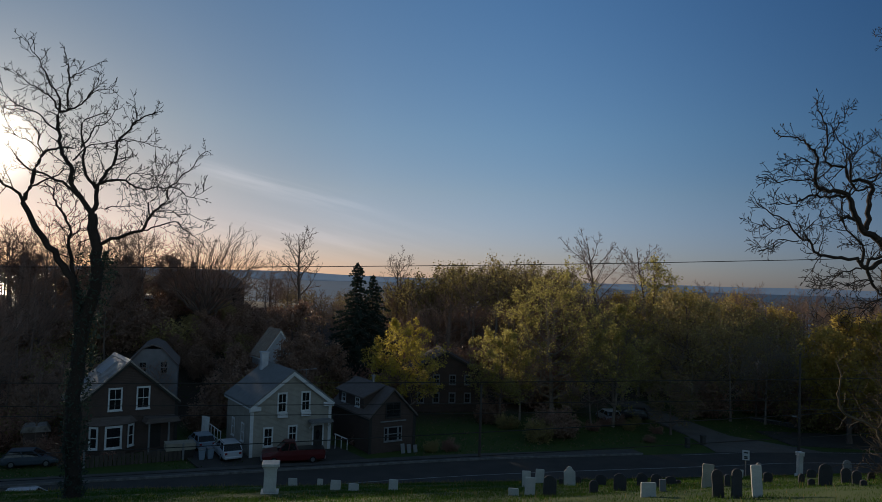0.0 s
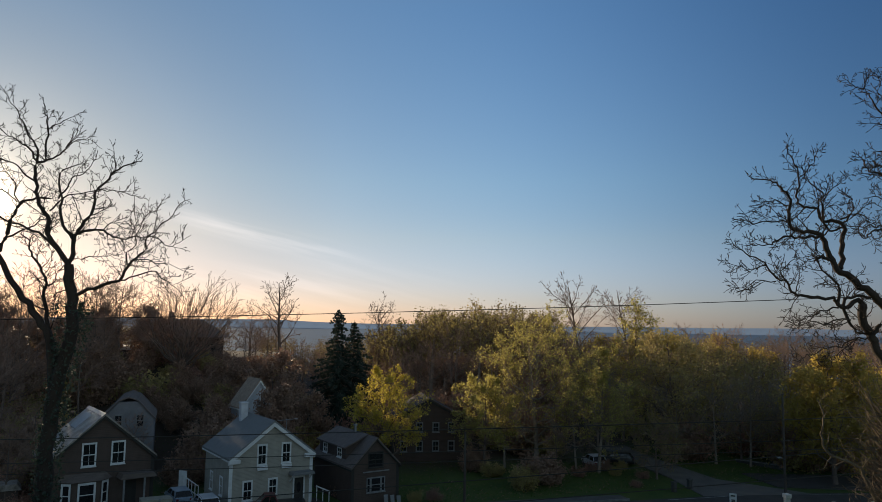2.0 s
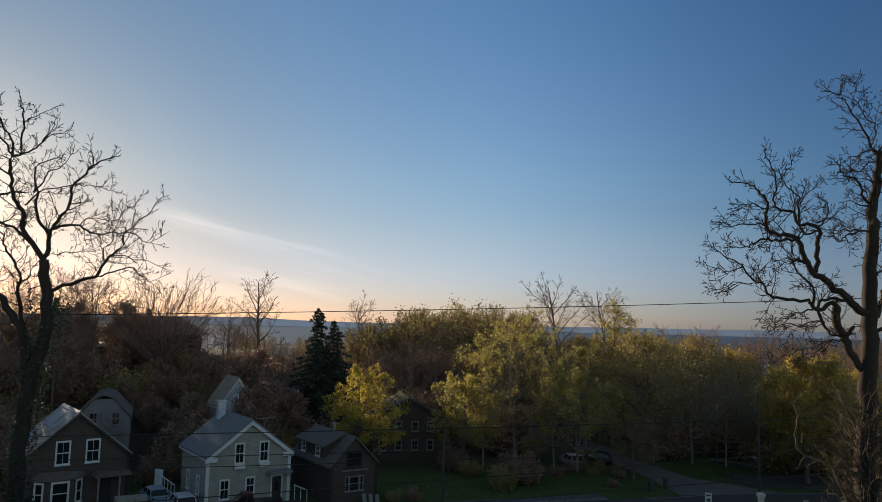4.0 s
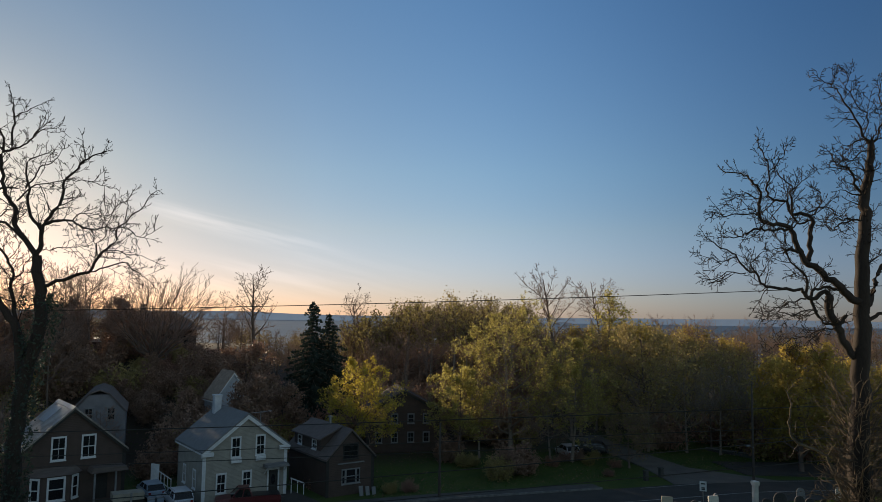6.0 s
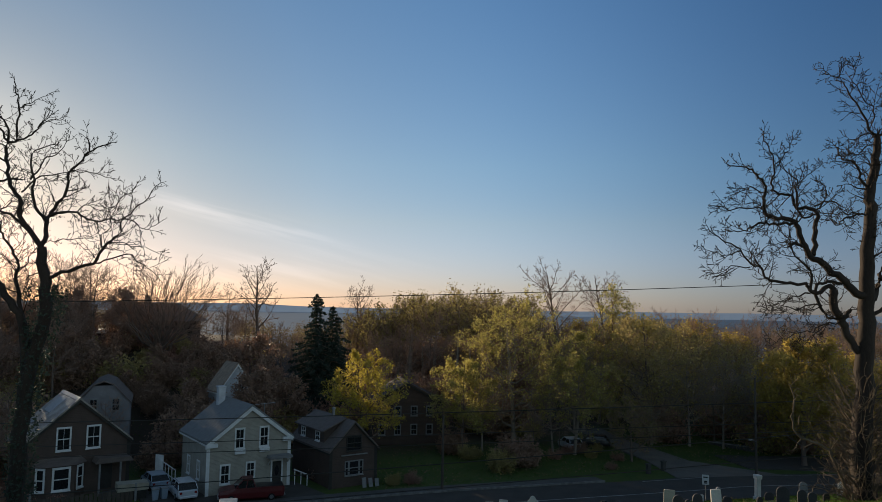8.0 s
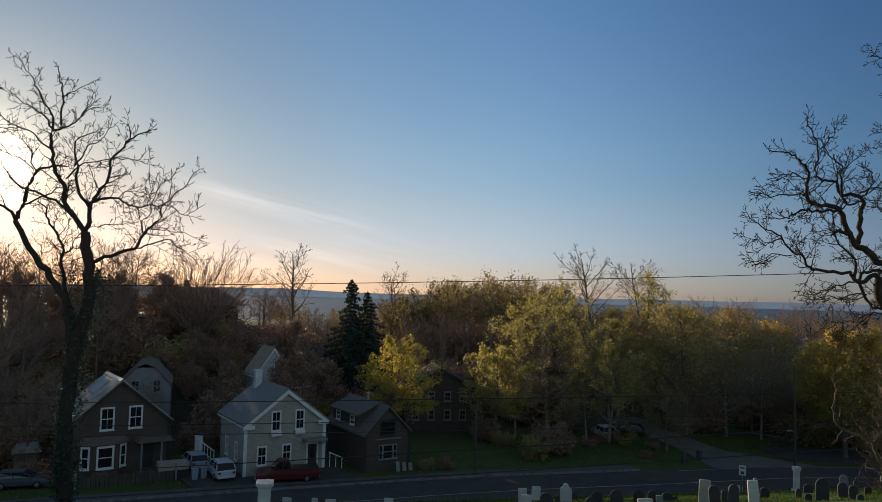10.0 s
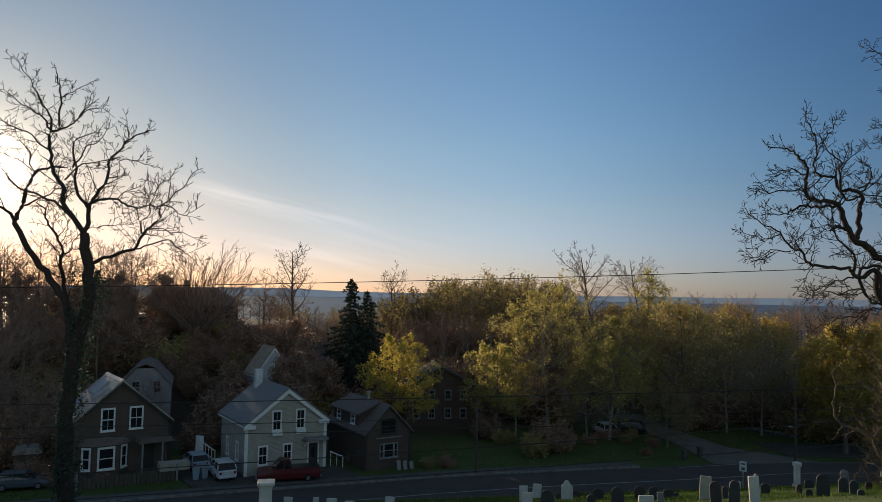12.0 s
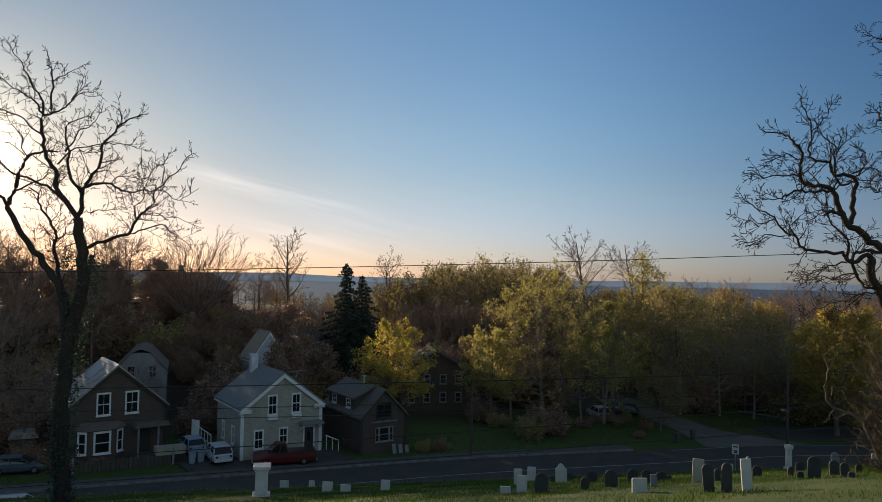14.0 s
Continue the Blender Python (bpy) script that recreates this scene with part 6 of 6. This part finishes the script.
def side_rail():
    root = thing("stair_rail", pose(-11.2, 71.2, 0, 0, 0, 10), "white rail of the steps at the beige house's side", "railing")
    for i in range(3):
        bm = bmesh.new()
        box(bm, i * 0.6 - 0.04, i * 0.6 + 0.04, -0.04, 0.04, -0.1, 1.5 - 0.25 * i)
        part("post", bm, M_WHITE, root)
    bm = bmesh.new()
    rod(bm, (-0.1, 0, 1.55), (1.3, 0, 0.97), 0.06, 0.06, 6)
    part("rail", bm, M_WHITE, root)


def low_fence():
    root = thing("fence", pose(-31.4, 61.9, 0, 0, 0, 27), "low weathered board fence before the brown house", "fence")
    for i in range(22):
        bm = bmesh.new()
        h = 0.95 + 0.06 * math.sin(i * 2.1)
        box(bm, i * 0.36 - 0.15, i * 0.36 + 0.15, -0.02, 0.02, -0.1, h)
        part("board", bm, M_POLE, root)
    for x in (-0.3, 7.9):
        bm = bmesh.new()
        box(bm, x - 0.09, x + 0.09, -0.09, 0.09, -0.2, 1.5, 0.02)
        part("post", bm, M_GREYSTONE, root, "pale fence post")


def shed():
    root = thing("shed", pose(-38.5, 66.0, 0, 0, 0, 30), "small dark shed with a pale roof edge", "shed")
    bm = bmesh.new()
    box(bm, -1.0, 1.0, -0.9, 0.9, -0.2, 2.1)
    part("wall", bm, M_DARKWOOD, root)
    bm = bmesh.new()
    prism(bm, [(-1.25, 2.11), (1.25, 2.11), (0.9, 2.65), (-0.9, 2.65)], -1.1, 1.1)
    part("roof", bm, M_ROOF_OLD, root)


def crate():
    root = thing("wooden_crate", pose(-24.9, 66.0, 0, 0, 0, 30), "pale plywood-topped box beside the driveway", "crate")
    bm = bmesh.new()
    box(bm, -1.15, 1.15, -0.6, 0.6, -0.1, 0.85, 0.02)
    part("box", bm, M_TRIMDARK, root)
    bm = bmesh.new()
    prism(bm, [(-1.3, 0.853), (1.3, 0.853), (1.3, 1.45), (-1.3, 1.5)], -0.75, 0.75)
    part("lid", bm, M_TARP, root, "pale plywood lid")


def bins():
    for i, (x, y) in enumerate(((-22.6, 65.4), (-22.0, 65.9))):
        root = thing("bin", pose(x, y, 0, 0, 0, 25 + 8 * i), "pale blue-grey wheeled bin by the driveway", "bin", "wheeled bins")
        bm = bmesh.new()
        loft(bm, [[(-0.22, -0.24, 0.05), (0.22, -0.24, 0.05), (0.22, 0.24, 0.05), (-0.22, 0.24, 0.05)], [(-0.3, -0.32, 1.0), (0.3, -0.32, 1.0), (0.3, 0.32, 1.0), (-0.3, 0.32, 1.0)]])
        part("body", bm, M_BLUECAR, root)
        bm = bmesh.new()
        box(bm, -0.32, 0.32, -0.36, 0.34, 1.003, 1.08, 0.02)
        part("lid", bm, M_GREYSTONE, root)


def planks():
    for i, (x, y) in enumerate(((-4.3, 70.6), (-3.7, 70.9), (-3.1, 71.2))):
        bm = bmesh.new()
        box(bm, -0.22, 0.22, -0.02, 0.02, 0, 0.95 - 0.1 * i, 0.01)
        ob = part("board", bm, M_GREYSTONE, None)
        ob.matrix_basis = pose(x, y, -0.02, -14, 0, 33)
        tagged(ob, "pale board leaning against the cottage wall", "board", "boards at the cottage wall")


def street_corner():
    """Two stone posts at the mouth of the side street, and the low wall across from them."""
    for x, y in ((26.1, 77.6), (28.3, 79.1)):
        bm = bmesh.new()
        box(bm, -0.22, 0.22, -0.22, 0.22, -0.3, 0.95, 0.03)
        box(bm, -0.27, 0.27, -0.27, 0.27, 0.952, 1.08, 0.02)
        ob = part("stone_post", bm, M_RUBBLE, None)
        ob.matrix_basis = pose(x, y, ground_z(x, y), 0, 0, 20)
        tagged(ob, "low dark stone post beside the side street", "post", "posts at the street corner")
    a, b = Vector((39.5, 93.3, 0)), Vector((43.9, 89.3, 0))
    root = thing("stone_wall", pose(a.x, a.y, 0, 0, 0, math.degrees(math.atan2(b.y - a.y, b.x - a.x))), "low rubble wall with a pale coping by the street", "wall")
    n = (b - a).length
    bm = bmesh.new()
    box(bm, 0, n, -0.18, 0.18, -0.5, 0.55, 0.02)
    part("wall", bm, M_RUBBLE, root)
    bm = bmesh.new()
    box(bm, -0.05, n + 0.05, -0.24, 0.24, 0.553, 0.66, 0.02)
    part("coping", bm, M_KERB, root, "pale stone coping")


street_corner()
stair_rail()
side_rail()
low_fence()
shed()
crate()
bins()
planks()


# ---- street furniture and cables ----
def utility_pole(x, y, h, arm, label):
    root = thing("utility_pole", pose(x, y, ground_z(x, y), 0, 0, 20), label, "utility pole")
    bm = bmesh.new()
    rod(bm, (0, 0, -0.6), (0.05, 0, h), 0.15, 0.10, 10)
    part("pole", bm, M_POLE, root)
    if arm:
        bm = bmesh.new()
        rod(bm, (0, -0.1, arm), (-0.9, -0.3, arm + 0.25), 0.03)
        a = part("lamp_arm", bm, M_METAL, root)
        bm = bmesh.new()
        box(bm, -1.3, -0.75, -0.42, -0.2, arm + 0.2, arm + 0.34, 0.03)
        part("lamp_head", bm, M_GREYSTONE, a, "pale lamp head")


utility_pole(38.0, 77.4, 10.5, 3.6, "weathered wooden pole with a small street lamp")
utility_pole(3.2, 69.6, 7.2, 0, "thin weathered wooden pole at the kerb")


def road_sign():
    x, y = 24.4, 58.4
    root = thing("road_sign", pose(x, y, ground_z(x, y), 0, 0, -22), "small white road sign on a metal post", "sign")
    bm = bmesh.new()
    rod(bm, (0, 0, -0.4), (0, 0, 2.2), 0.03)
    part("post", bm, M_METAL, root)
    bm = bmesh.new()
    box(bm, -0.27, 0.27, -0.05, -0.033, 1.4, 2.2, 0.01)
    p = part("plate", bm, M_WHITE, root)
    bm = bmesh.new()
    for z, w in ((2.0, 0.17), (1.67, 0.13), (1.55, 0.13)):
        box(bm, -w, w, -0.056, -0.052, z - 0.05, z + 0.05)
    part("lettering", bm, M_TRIMDARK, p, "unreadable dark bars")


road_sign()


def cable(pts, r, sag, label):
    """A cable hung from point to point."""
    line = []
    for (a, b) in zip(pts, pts[1:]):
        a, b = Vector(a), Vector(b)
        for i in range(16):
            t = i / 16
            line.append(a.lerp(b, t) - Vector((0, 0, sag * 4 * t * (1 - t))))
    line.append(Vector(pts[-1]))
    ob = link_mesh("cable", sweep("cable", [(line, [r] * len(line))], 5), M_CABLE, None, label, "", "cable")
    tagged(ob, "", "", "overhead cables")


for x in (-60, 60):
    utility_pole(x, 47.2, (17.6 if x < 0 else 22.4) - ground_z(x, 47.2), 0, "tall weathered wooden pole carrying overhead cables")
cable([(-60, 47, 16.8), (60, 47, 21.7)], 0.025, 0.9, "thick black overhead cable strung across the slope")
cable([(-60, 47, 8.8), (60, 47, 13.4)], 0.03, 0.5, "black overhead cable strung along the road")
cable([(-60, 47, 7.0), (60, 47, 12.0)], 0.023, 0.3, "thin black overhead cable strung along the road")
cable([(-60, 47, 6.3), (60, 47, 11.4)], 0.023, 0.3, "thin black overhead wire strung along the road")
cable([(-60, 47, 2.6), (60, 47, 12.8)], 0.032, 0.5, "sloping black overhead cable strung across the slope")
cable([(-60, 47, 0.6), (60, 47, 11.3)], 0.03, 0.3, "low sloping black overhead cable across the slope")
